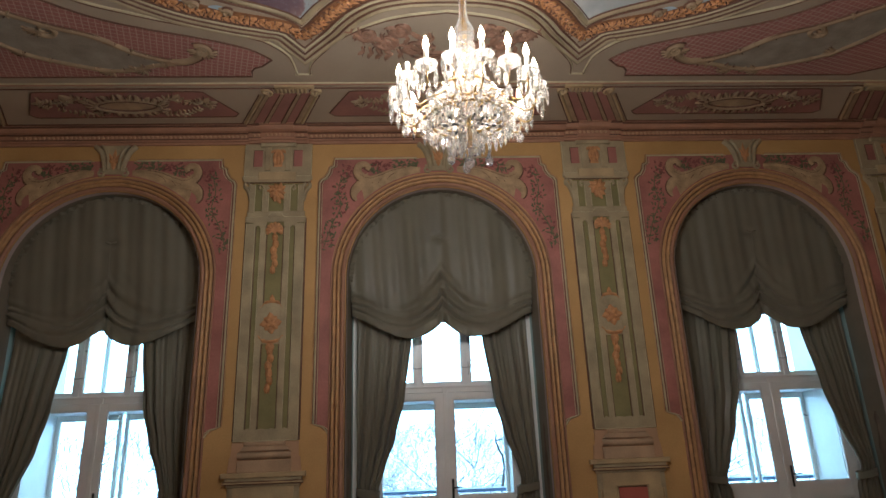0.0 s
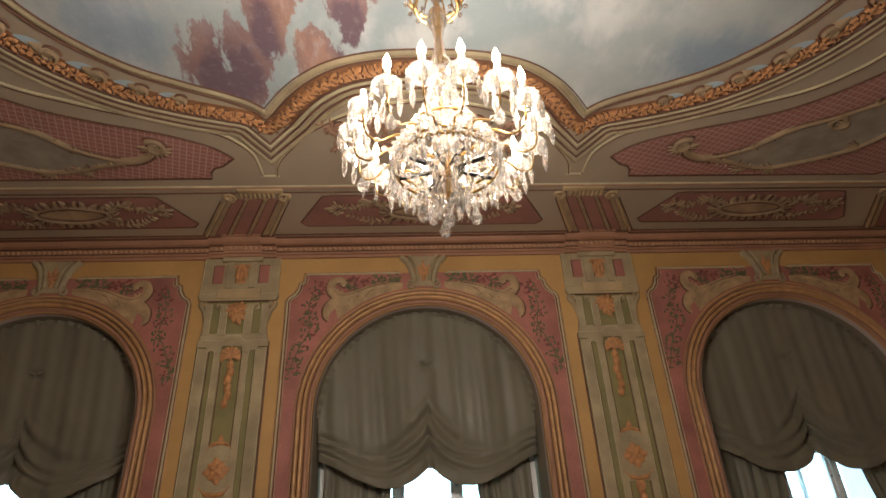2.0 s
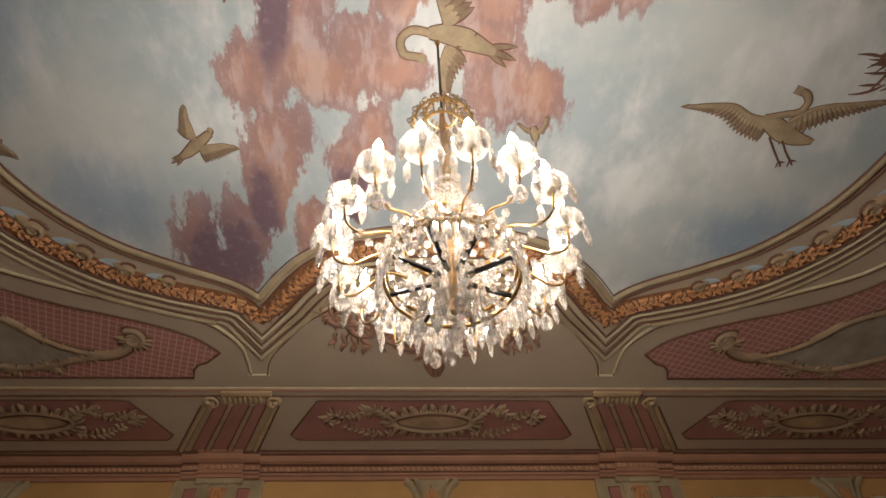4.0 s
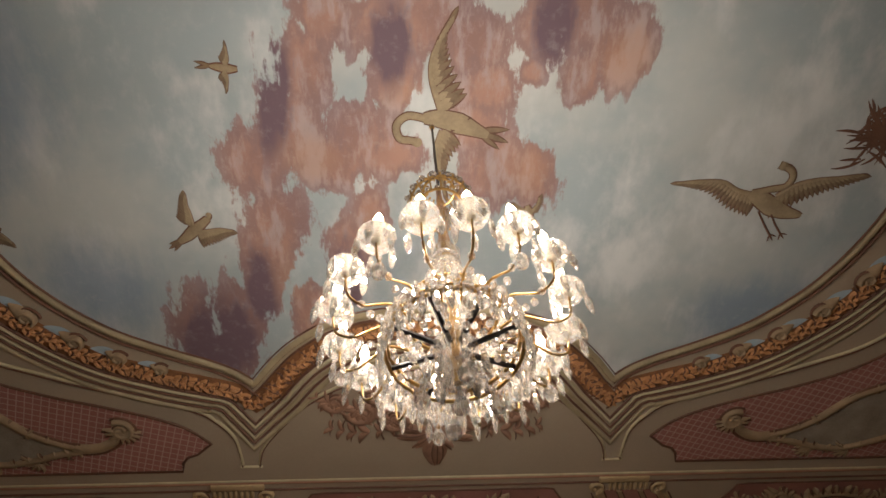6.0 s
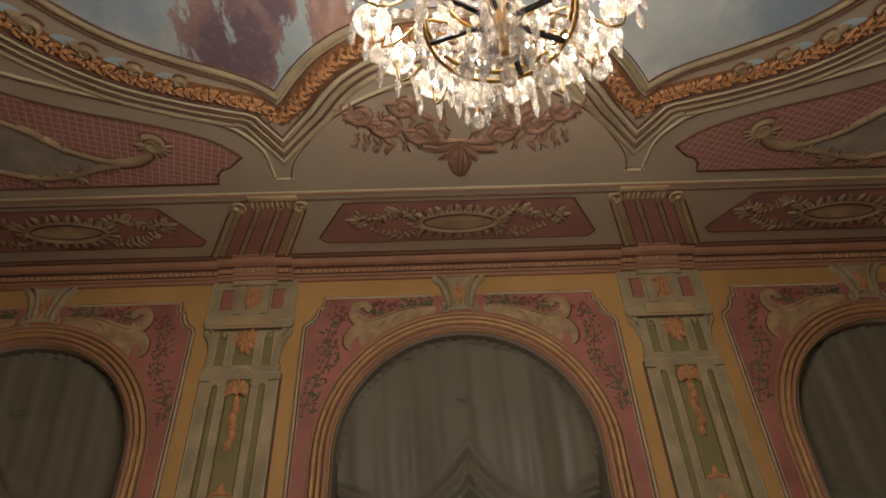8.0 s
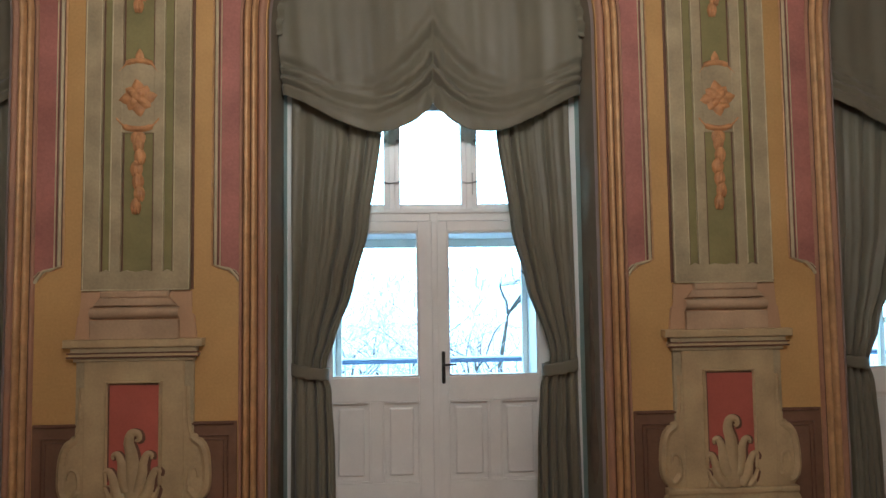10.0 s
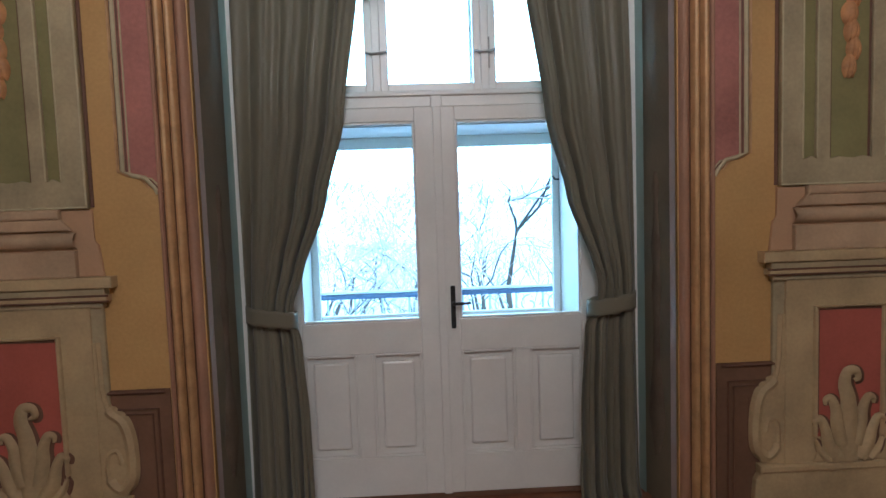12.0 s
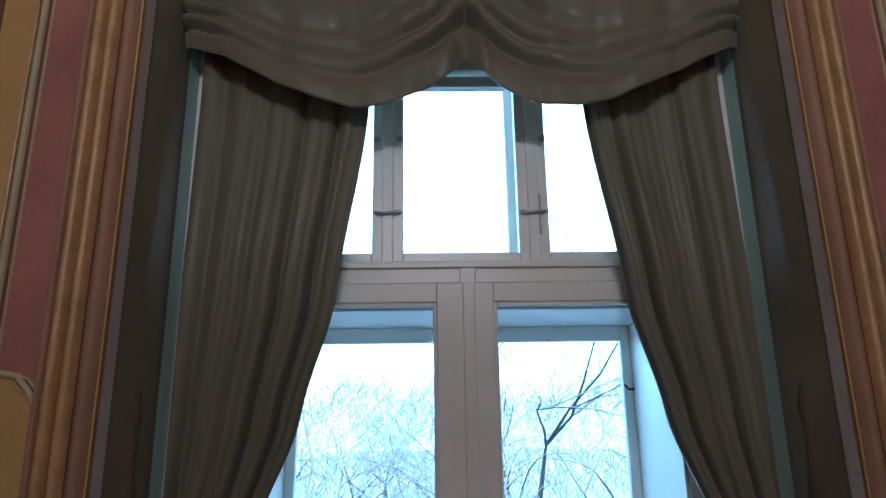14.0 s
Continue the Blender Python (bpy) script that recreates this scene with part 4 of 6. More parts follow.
    part("lever", h, IRON, handle, smooth=True)
    # three upper lights
    for x0, x1 in ((-0.83, -0.315), (-0.285, 0.25), (0.28, 0.83)):
        sash = new("upper_sash")
        sash.parent = t
        for q in ((x0, x0 + 0.045, 2.16, 2.95), (x1 - 0.045, x1, 2.16, 2.95), (x0 + 0.045, x1 - 0.045, 2.16, 2.205), (x0 + 0.045, x1 - 0.045, 2.90, 2.95)):
            bar("sash_bar", *q, 0.085, 0.13, parent=sash)
        p = bar("pane", x0 + 0.045, x1 - 0.045, 2.205, 2.90, 0.105, 0.109, PANE, 0, parent=sash)
        p.visible_shadow = False
    for x in (-0.30, 0.265):
        bar("mullion", x - 0.022, x + 0.022, 2.16, 2.96, 0.07, 0.13)
        b = B()
        box(b, x + 0.018, x + 0.026, 0.058, 0.07, 2.27, 2.43, 0.003) if x > 0 else None
        tube(b, [(x - 0.05, 0.075, 2.365), (x - 0.02, 0.06, 2.355), (x + 0.03, 0.06, 2.36), (x + 0.055, 0.08, 2.37)], 0.006, 6)
        part("sash_catch", b, STEEL, t, "worn grey steel sash catch", smooth=True)
        for dx in (-0.045, 0.045):
            b = B()
            tube(b, [(x + dx, 0.075, 2.67), (x + dx, 0.088, 2.67)], 0.012, 8)
            part("knob", b, STEEL, t)
    # outer window, at the outer face of the thick wall
    for x0, x1 in ((-0.78, -0.02), (0.02, 0.78)):
        for q in ((x0, x0 + 0.045, 0.0, 1.99), (x1 - 0.045, x1, 0.0, 1.99), (x0 + 0.045, x1 - 0.045, 1.92, 1.99), (x0 + 0.045, x1 - 0.045, 0.0, 0.89)):
            bar("outer_casement", *q, 0.66, 0.70)
    bar("outer_transom", -0.78, 0.78, 1.99, 2.09, 0.14, 0.71)
    for s in (-1, 1):
        bar("outer_jamb", *((0.78, 1.09) if s > 0 else (-1.09, -0.78)), 0.0, 3.36, 0.13, 0.735)
    bar("outer_mullion", -0.32, -0.27, 2.09, 3.36, 0.66, 0.70)
    bar("outer_mullion", 0.24, 0.29, 2.09, 3.36, 0.66, 0.70)
    bar("outer_head", -0.78, 0.78, 3.36, 3.6, 0.13, 0.73)
    b = B()
    tube(b, [(0.74, 0.655, 1.72), (0.75, 0.635, 1.70), (0.775, 0.63, 1.70)], 0.006, 6)
    part("casement_stay", b, IRON, t)
    return t


for bx in BAYS:
    french_window(bx)


# ---- curtains ----
def grid(bm, nu, nv, f, wide=1.1, high=2.9):
    """A cloth of nu by nv cells; f(s, t) gives a place in space, and the cloth carries its own weave coordinates."""
    uvl = bm.loops.layers.uv.new("UVMap")
    vs = [[bm.verts.new(f(i / nu, j / nv)) for i in range(nu + 1)] for j in range(nv + 1)]
    for j in range(nv):
        for i in range(nu):
            fc = bm.faces.new((vs[j][i], vs[j][i + 1], vs[j + 1][i + 1], vs[j + 1][i]))
            fc.smooth = True
            for lp, (a, b) in zip(fc.loops, ((i, j), (i + 1, j), (i + 1, j + 1), (i, j + 1))):
                lp[uvl].uv = (wide * a / nu, high * b / nv)
    return bm


def lerp(tab, z):
    for (z0, v0), (z1, v1) in zip(tab, tab[1:]):
        if z0 >= z >= z1:
            k = (z0 - z) / (z0 - z1)
            k = k * k * (3 - 2 * k)
            return v0 + (v1 - v0) * (0.5 * k + 0.5 * (z0 - z) / (z0 - z1))
    return tab[-1][1]


def curtain(bx, s, seed):
    """One drape, tied back at hip height, pooling to the floor."""
    t = thing("curtain", bx, 0, 0, "grey-green damask curtain gathered by a tieback", "curtain", "curtains")
    rnd = random.Random(seed)
    inner = ((3.05, 0.30), (2.7, 0.355), (2.0, 0.445), (1.6, 0.545), (1.25, 0.67), (1.09, 0.735), (1.03, 0.745), (0.9, 0.715), (0.5, 0.69), (0.0, 0.685))
    outer = ((3.05, 0.985), (2.7, 0.985), (1.09, 0.99), (0.0, 1.0))
    amp = ((3.05, 0.026), (2.7, 0.034), (2.0, 0.044), (1.3, 0.036), (1.05, 0.016), (0.8, 0.034), (0.0, 0.045))
    ph = [rnd.uniform(0, 6.28) for _ in range(4)]

    def f(u, v):
        z = 2.98 - v * (2.98 - 0.012)
        xi, xo, a = lerp(inner, z) + (0.085 if s > 0 else 0.02) * min(1.0, max(0.0, (z - 0.95) / 0.25)), lerp(outer, z), lerp(amp, z) * (1.0 - 0.6 * u * min(1.0, max(0.0, z - 0.9)))
        w = u + 0.018 * math.sin(9 * u + ph[0] + z)
        y = 0.265 + 0.03 * min(1.0, max(0.0, (z - 2.1) / 0.6))
        # broad pleats with narrow grooves, closer together towards the inner edge
        p = max(0.0, w) ** 0.8 * 4.6 + 0.10 * math.sin(1.3 * z + ph[2]) + ph[1]
        y -= a * (0.9 - 1.9 * math.exp(-((p % 1.0 - 0.5) / 0.16) ** 2)) * (0.65 + 0.35 * math.sin(2.3 * math.floor(p) + ph[0]))
        y -= 0.14 * a * math.sin(2 * math.pi * 9.3 * w + ph[3] + 0.9 * z) + 0.3 * a * math.sin(2 * math.pi * 1.4 * w + ph[0] + 0.4 * z)
        if 1.0 < z < 1.35:
            y -= 0.03 * math.sin(math.pi * (z - 1.0) / 0.35) * (1 - u)
        if z < 0.1:
            y -= 0.04 * (0.1 - z) / 0.1
        return (s * (xi + (xo - xi) * w), y, z)
    bm = B()
    grid(bm, 84, 90, f)
    ob = part("drape", bm, DRAPE, t)
    md = ob.modifiers.new("thickness", "SOLIDIFY")
    md.thickness = 0.004
    # tieback band
    bm = B()

    def band(u, v):
        a = 2 * math.pi * u
        x = 0.865 + 0.128 * math.cos(a)
        return (s * x, 0.265 + 0.062 * math.sin(a), 1.075 - 0.085 * v + 0.02 * math.cos(a) + 0.004 * math.sin(9 * a))
    grid(bm, 40, 5, band, 0.7, 0.09)
    ob = part("tieback", bm, DRAPE, t, "grey-green tieback band")
    md = ob.modifiers.new("thickness", "SOLIDIFY")
    md.thickness = 0.006
    return t


def blind(bx, seed):
    """Festoon blind filling the arch, drawn up at its middle into two swags."""
    t = thing("festoon_blind", bx, 0, 0, "grey-green festoon blind drawn up in two swags", "blind", "festoon blinds")
    rnd = random.Random(seed)
    ph = [rnd.uniform(0, 6.28) for _ in range(5)]

    def bottom(x):
        s = min(1, abs(x) / 1.03)
        return 2.868 + 0.08 * s - 0.225 * math.sin(math.pi * s ** 0.75) ** 1.2 + 0.02 * math.exp(-abs(x) / 0.03)

    def f(u, v):
        x = -1.045 + 2.09 * u
        s = abs(x) / 1.045
        top = SPRING + math.sqrt(max(0.0, 1.078 ** 2 - x * x)) - 0.03
        zb = bottom(x)
        z = top + (zb - top) * v
        c = math.sin(math.pi * min(1.0, s) ** 0.9) ** 0.85
        # q: 0 at the hem, 1 at the topmost gathered fold
        upper = zb + 0.21 + 0.24 * (1 - min(1.0, s)) ** 2 + 0.05 * c
        q = (z - zb) / max(0.05, upper - zb)
        g = max(0.0, 1 - q)
        fall = min(1.0, max(0.0, (4.4 - z) / 1.45))
        y = 0.115 + 0.115 * fall - 0.014 * math.sin(9 * x + ph[0] + 0.9 * math.sin(2.1 * z)) - 0.009 * math.sin(21 * x + ph[1] + 1.1 * math.sin(1.7 * z + x)) - 0.004 * math.sin(47 * x + ph[3] + 2 * z)
        vee = z + 1.15 * abs(x)
        y -= 0.005 * math.sin(2 * math.pi * vee / 0.16 + ph[4] + 1.3 * math.sin(3 * z)) * math.exp(-abs(x) / 0.2) * min(1.0, max(0.0, (3.62 - z) / 0.3))
        y -= 0.10 * g * g * (3 - 2 * g) * math.sin(math.pi * min(1, 0.10 + 0.90 * s)) ** 0.6 * (1 - 0.25 * g)
        # two deep creases sweep from the cord to the side, with a soft roll of cloth between them
        wob = 0.05 * math.sin(6 * s + ph[2])
        roll = 0.018 * math.sin(math.pi * min(1.0, max(0.0, q))) * (0.5 + 0.5 * c)
        y -= roll
        for at, deep, wide in ((0.38 + wob, 0.055, 0.085), (0.72 - wob, 0.048, 0.085), (1.04 + 2 * wob, 0.030, 0.12)):
            side_fade = 0.28 + 0.72 * math.exp(-(s / 0.32) ** 2) + 0.35 * math.exp(-((s - 1.0) / 0.14) ** 2)
            y += deep * side_fade * math.exp(-((q - at) / wide) ** 2)
            y -= 0.6 * deep * side_fade * math.exp(-((q - at - 1.8 * wide) / (1.3 * wide)) ** 2)
        # tight gathers at the middle cord
        k = max(0.0, 1 - abs(x) / 0.16) * min(1.0, max(0.0, (3.45 - z) / 0.25))
        y += 0.035 * max(0.0, 1 - abs(x) / 0.045) * min(1.0, max(0.0, (3.5 - z) / 0.3)) + 0.010 * k * math.sin(abs(x) * 95 + 6 * z)
        y += 0.03 * math.exp(-((x / 0.08) ** 2 + ((z - 3.86) / 0.05) ** 2))
        return (x * (1 + 0.026 * min(1.0, max(0.0, (z - 2.95) / 0.4))), y, z)
    bm = B()
    grid(bm, 150, 150, f, 2.2, 1.8)
    ob = part("blind_cloth", bm, DRAPE, t)
    md = ob.modifiers.new("thickness", "SOLIDIFY")
    md.thickness = 0.004
    # gathered ruffle along the arch
    bm = B()

    def ruffle(u, v):
        a = math.pi * u
        r = 1.082 - 0.05 * v + 0.004 * math.sin(40 * a)
        return (-r * math.cos(a), 0.115 + 0.06 * (1 - math.sin(a)) + 0.014 * math.sin(63 * a) - 0.01 * v, SPRING + r * math.sin(a) - 0.01)
    grid(bm, 260, 3, ruffle)
    ob = part("heading", bm, DRAPE, t, "gathered heading tape")
    bm = B()
    tube(bm, [(0.0, 0.15, 3.87), (0.002, 0.19, 3.4), (0.0, 0.215, 2.95)], 0.004, 5)
    part("draw_cord", bm, DRAPE, t)
    bm = B()
    for q in (-1, 1):
        leaf(bm, 0, 3.865, 90 - q * 80, 0.07, 0.014, q * 20, to=lambda u, v, h: (u, 0.155 - h, v), height=0.01)
    part("bow", bm, DRAPE, t, "small gathered bow", smooth=True)
    return t


for i, bx in enumerate(BAYS):
    for s in (-1, 1):
        curtain(bx, s, 11 + 3 * i + s)
    blind(bx, 40 + i)


# ---- chandelier ----
def chandelier():
    t = thing("chandelier", LAMP[0], LAMP[1], 0, "gilt crystal chandelier with sixteen candle arms, lit", "chandelier")
    N, R = 16, 0.365
    # chain and rod
    b = B()
    tube(b, [(0, 0, 4.28), (0, 0, CEIL)], 0.007, 6)
    part("rod", b, IRON, t, "dark hanging rod")
    b = B()
    lathe(b, [(0.005, CEIL - 0.05), (0.012, CEIL - 0.04), (0.018, CEIL - 0.004)], 12)
    part("ceiling_rose", b, BRASS, t, smooth=True)
    # stem of turned crystal and brass
    b = B()
    lathe(b, [(0.012, 3.05), (0.05, 3.08), (0.075, 3.12), (0.05, 3.17), (0.03, 3.22), (0.05, 3.30), (0.075, 3.36), (0.08, 3.40), (0.05, 3.46), (0.025, 3.52), (0.035, 3.58), (0.055, 3.64), (0.06, 3.68), (0.03, 3.75), (0.02, 3.85), (0.03, 3.92), (0.05, 3.98), (0.045, 4.02), (0.015, 4.08), (0.012, 4.28)], 12)
    part("stem", b, CRYSTAL, t, "cut crystal stem", smooth=False)
    b = B()
    tube(b, [(0, 0, 2.98), (0, 0, 4.3)], 0.009, 6)
    part("stem_core", b, BRASS, t)
    # crown basket
    for r, z in ((0.10, 4.07), (0.125, 4.15), (0.07, 4.26)):
        b = B()
        tube(b, [(r * math.cos(a), r * math.sin(a), z) for a in [2 * math.pi * i / 24 for i in range(25)]], 0.006, 5)
        part("crown_ring", b, BRASS, t)
    bead = B()
    bmesh.ops.create_icosphere(bead, subdivisions=1, radius=0.0135)
    bead = part("bead", bead, CRYSTAL, t)
    bead.location = (0.125, 0, 4.2)
    for i in range(16):
        a = 2 * math.pi * i / 16
        for r, z in ((0.128, 4.165), (0.10, 4.085), (0.12, 4.20), (0.09, 4.24), (0.145, 4.125)):
            again(bead, pose(r * math.cos(a + z * 9), r * math.sin(a + z * 9), z), t)
        b = B()
        tube(b, [(0.10 * math.cos(a), 0.10 * math.sin(a), 4.07), (0.14 * math.cos(a), 0.14 * math.sin(a), 4.15), (0.115 * math.cos(a), 0.115 * math.sin(a), 4.23), (0.05 * math.cos(a), 0.05 * math.sin(a), 4.28)], 0.004, 4)
        part("crown_rib", b, BRASS, t)
    # drop shapes
    b = B()
    lathe(b, [(0.002, 0.0), (0.008, -0.012), (0.003, -0.02), (0.010, -0.034), (0.0125, -0.065), (0.008, -0.098), (0.001, -0.116)], 6)
    drop = part("crystal_drop", b, CRYSTAL, t)
    drop.location = (0.05, 0, 3.05)
    b = B()
    lathe(b, [(0.002, 0.0), (0.008, -0.014), (0.003, -0.02), (0.01, -0.05), (0.024, -0.085), (0.018, -0.105), (0.002, -0.118)], 8)
    pear = part("pear_drop", b, CRYSTAL, t)
    pear.location = (0, 0, 2.97)
    # hoops with their drops
    for r, z, m in ((0.205, 3.13, BRASS), (0.20, 3.165, BRASS), (0.15, 3.30, BRASS)):
        b = B()
        pts = [(r * math.cos(2 * math.pi * i / 40), r * math.sin(2 * math.pi * i / 40), z) for i in range(41)]
        tube(b, pts, 0.007, 6)
        part("hoop", b, m, t, "gilt hoop", smooth=True)
    for i in range(8):
        a = 2 * math.pi * (i + 0.5) / 8
        b = B()
        tube(b, [(0.03 * math.cos(a), 0.03 * math.sin(a), 3.12), (0.205 * math.cos(a), 0.205 * math.sin(a), 3.135)], 0.009, 5)
        part("spoke", b, IRON, t, "dark iron spoke")
    for i in range(34):
        a = 2 * math.pi * i / 34
        again(drop, pose(0.216 * math.cos(a), 0.216 * math.sin(a), 3.135, 0, 0, math.degrees(a)), t)
        again(drop, pose(0.214 * math.cos(a + 0.09), 0.214 * math.sin(a + 0.09), 3.215, 0, 0, math.degrees(a)), t)
        again(drop, pose(0.155 * math.cos(a), 0.155 * math.sin(a), 3.295, 0, 0, math.degrees(a)), t)
        again(bead, pose(0.20 * math.cos(a + 0.1), 0.20 * math.sin(a + 0.1), 3.185), t)
    for i in range(14):
        a = 2 * math.pi * i / 14
        if i % 2:
            again(drop, pose(0.085 * math.cos(a), 0.085 * math.sin(a), 3.09), t)
        if i % 3 == 0:
            again(drop, pose(0.05 * math.cos(a), 0.05 * math.sin(a), 3.03), t)
        for r, z in ((0.12, 3.10), (0.15, 3.11), (0.175, 3.115)):
            again(bead, pose(r * math.cos(a), r * math.sin(a), z - 0.02), t)
    # garlands of beads from the stem to the upper hoop
    for i in range(16):
        a = 2 * math.pi * i / 16
        for k in range(12):
            f = k / 11
            r = 0.045 + (0.20 - 0.045) * f ** 1.7
            again(bead, pose(r * math.cos(a), r * math.sin(a), 3.64 - 0.42 * f ** 0.85), t)
    b = B()
    lathe(b, [(0.01, 2.96), (0.045, 2.985), (0.06, 3.02), (0.035, 3.05), (0.02, 3.07)], 12)
    part("bottom_bowl", b, CRYSTAL, t)
    # arms with cup, candle, bulb and drops
    armb = B()
    pts = curve_through([(0.14, 0, 3.17), (0.20, 0, 3.21), (0.25, 0, 3.18), (0.30, 0, 3.14), (0.35, 0, 3.16), (R, 0, 3.25)], 5)
    tube(armb, pts, [0.005] * 10 + [0.0042] * (len(pts) - 10), 6)
    armb = part("arm", armb, BRASS, t, "curved gilt arm", smooth=True)
    cupb = B()
    lathe(cupb, [(0.008, 3.240), (0.03, 3.245), (0.05, 3.260), (0.058, 3.280), (0.052, 3.281), (0.02, 3.265)], 14)
    cupb = part("cup", cupb, CRYSTAL, t, "scalloped crystal cup")
    canb = B()
    lathe(canb, [(0.013, 3.260), (0.013, 3.355), (0.010, 3.362)], 10)
    canb = part("candle", canb, WAX, t, "ivory candle sleeve", smooth=True)
    bulb = B()
    lathe(bulb, [(0.007, 3.362), (0.015, 3.380), (0.016, 3.395), (0.010, 3.420), (0.001, 3.445)], 10)
    bulb = part("bulb", bulb, BULB, t, "glowing candle bulb", smooth=True)
    unlit = (3, 9)
    proto = (armb, cupb, canb, bulb)
    for i in range(N):
        m = pose(0, 0, 0, 0, 0, 360 * (i + 0.3) / N)
        if i == 0:
            armb.matrix_basis = m
            cup = cupb
        else:
            again(armb, m, t)
            cup = again(cupb, m, t)
        # cup stands at the arm's end
        cup.matrix_basis = m @ pose(R, 0, 0)
        if i == 0:
            canb.matrix_basis = bulb.matrix_basis = m @ pose(R, 0, 0)
        else:
            again(canb, m @ pose(R, 0, 0), t)
            if i not in unlit:
                again(bulb, m @ pose(R, 0, 0), t)
        for k in range(5):
            a = 72 * k + 20
            again(drop, pose(0, 0, 0, 0, 0, a) @ pose(0.056, 0, 3.275 - 0.012 * (k % 2)), cup)
        for k in range(4):
            f = (k + 0.5) / 4
            again(bead, m @ pose(0.20 + 0.12 * f, 0, 3.160 - 0.05 * math.sin(math.pi * f)), t)
        if i % 4 == 0:
            again(pear, m @ pose(0.10, 0, 2.985), t)
        if i % 3 == 1:
            again(pear, m @ pose(R - 0.02, 0, 3.20), t)
    # a light at every second candle
    for i in range(0, N, 2):
        a = 2 * math.pi * (i + 0.3) / N
        lamp = new("candle_light", bpy.data.lights.new("candle_light", "POINT"))
        lamp.data.energy, lamp.data.color, lamp.data.shadow_soft_size = CANDLE_WATTS, CANDLE_COLOR, 0.03
        lamp.location = (LAMP[0] + R * math.cos(a), LAMP[1] + R * math.sin(a), 3.475)
    return t


chandelier()


# ---- painted ceiling ----
def paint(name, outline, h0, h1, m, label, bevel=0.0):
    b = B()
    plate(b, outline, h0, h1, on_ceiling, bevel)
    o = part(name, b, m)
    o.location.z = CEIL
    return tagged(o, label, "ceiling painting", kind="structure")


def band(name, pts, w, h, m, label, base=0.0, closed=False):
    b = B()
    stroke(b, pts, w, h, on_ceiling, base, closed=closed)
    o = part(name, b, m, smooth=True)
    o.location.z = CEIL
    return tagged(o, label, "ceiling moulding", kind="structure")


CY = -4.0   # the painted sky is the same on both sides of this line


def quarter(pts):
    """A closed outline from its quarter towards the windows, from the middle out to the side."""
    right = pts
    left = [(-x, y) for x, y in pts][::-1]
    near = left + right[1:] if abs(right[0][0]) < 1e-6 else left + right
    far = [(x, 2 * CY - y) for x, y in near][::-1]
    return near + far[1:-1]


LOBE = [(0.0, -2.74), (0.38, -2.72), (0.73, -2.63), (0.98, -2.48), (1.16, -2.31)]
TIP = [(1.315, -2.115)]
WING = [(1.42, -2.205), (1.6, -2.30), (1.89, -2.42), (2.24, -2.60), (2.58, -2.90), (2.81, -3.26), (2.95, -3.65), (3.0, -4.0)]


def shifted(d, tip):
    """The sky's edge moved outwards by d, with its cusp at tip."""
    a, c = curve_through(LOBE + [TIP[0]], 6), curve_through([TIP[0]] + WING, 6)
    out = []
    for pts, first in ((a, True), (c, False)):
        n = len(pts)
        res = []
        for i, (x, y) in enumerate(pts):
            p, q = pts[max(0, i - 1)], pts[min(n - 1, i + 1)]
            dx, dy = q[0] - p[0], q[1] - p[1]
            L = math.hypot(dx, dy) or 1
            nx, ny = -dy / L, dx / L
            if i == 0 and first or (i == n - 1 and not first):
                nx, ny = (0, 1) if first else (1, 0)
            e = d if first or d < 0.1 else d + 0.20 * min(1.0, i / (0.75 * n))
            res.append((x + nx * e, y + ny * e))
        # keep both limbs on their own side of the cusp
        res = [q for q in res if (q[0] < tip[0] - 0.004 if first else q[0] > tip[0] + 0.004)]
        out += res + ([tip] if first else [])
    return out


paint("ceiling_sky", quarter(shifted(0.0, TIP[0])), 0.0, 0.004, SKYPAINT, "painted cloudy sky with rose and violet clouds")
inner_edge = quarter(shifted(0.03, (1.318, -2.075)))
band("ceiling_moulding", inner_edge, 0.032, 0.022, SAGE, "sage painted edge of the sky", closed=True)
gold = quarter(shifted(0.165, (1.335, -1.88)))
band("ceiling_moulding", gold, 0.080, 0.012, OXIDE, "russet ground of the acanthus garland band", closed=True)
for d, tip, w, m in ((-0.012, (1.312, -2.135), 0.005, BROWN), (0.042, (1.322, -2.05), 0.006, BROWN), (0.078, (1.325, -1.995), 0.007, BROWN), (0.255, (1.345, -1.70), 0.010, BROWN), (0.285, (1.35, -1.655), 0.012, CREAM), (0.315, (1.36, -1.60), 0.008, BROWN),
                     (0.35, (1.365, -1.545), 0.014, SAGE), (0.38, (1.375, -1.50), 0.009, BROWN), (0.42, (1.385, -1.43), 0.022, SAGE)):
    band("ceiling_moulding", quarter(shifted(d, tip)), w, 0.02, m, "painted moulding line round the sky", closed=True)
lobe_line = curve_through([(0.0, -2.22), (0.5, -2.12), (0.932, -1.884), (1.216, -1.576), (1.33, -1.40), (1.364, -1.25)], 6)
wing_line = curve_through([(1.496, -1.25), (1.505, -1.42), (1.53, -1.56), (1.63, -1.71), (1.804, -1.84), (2.364, -2.03), (2.8, -2.19), (3.2, -2.38), (3.55, -2.75), (3.75, -3.3), (3.8, -4.0)], 6)
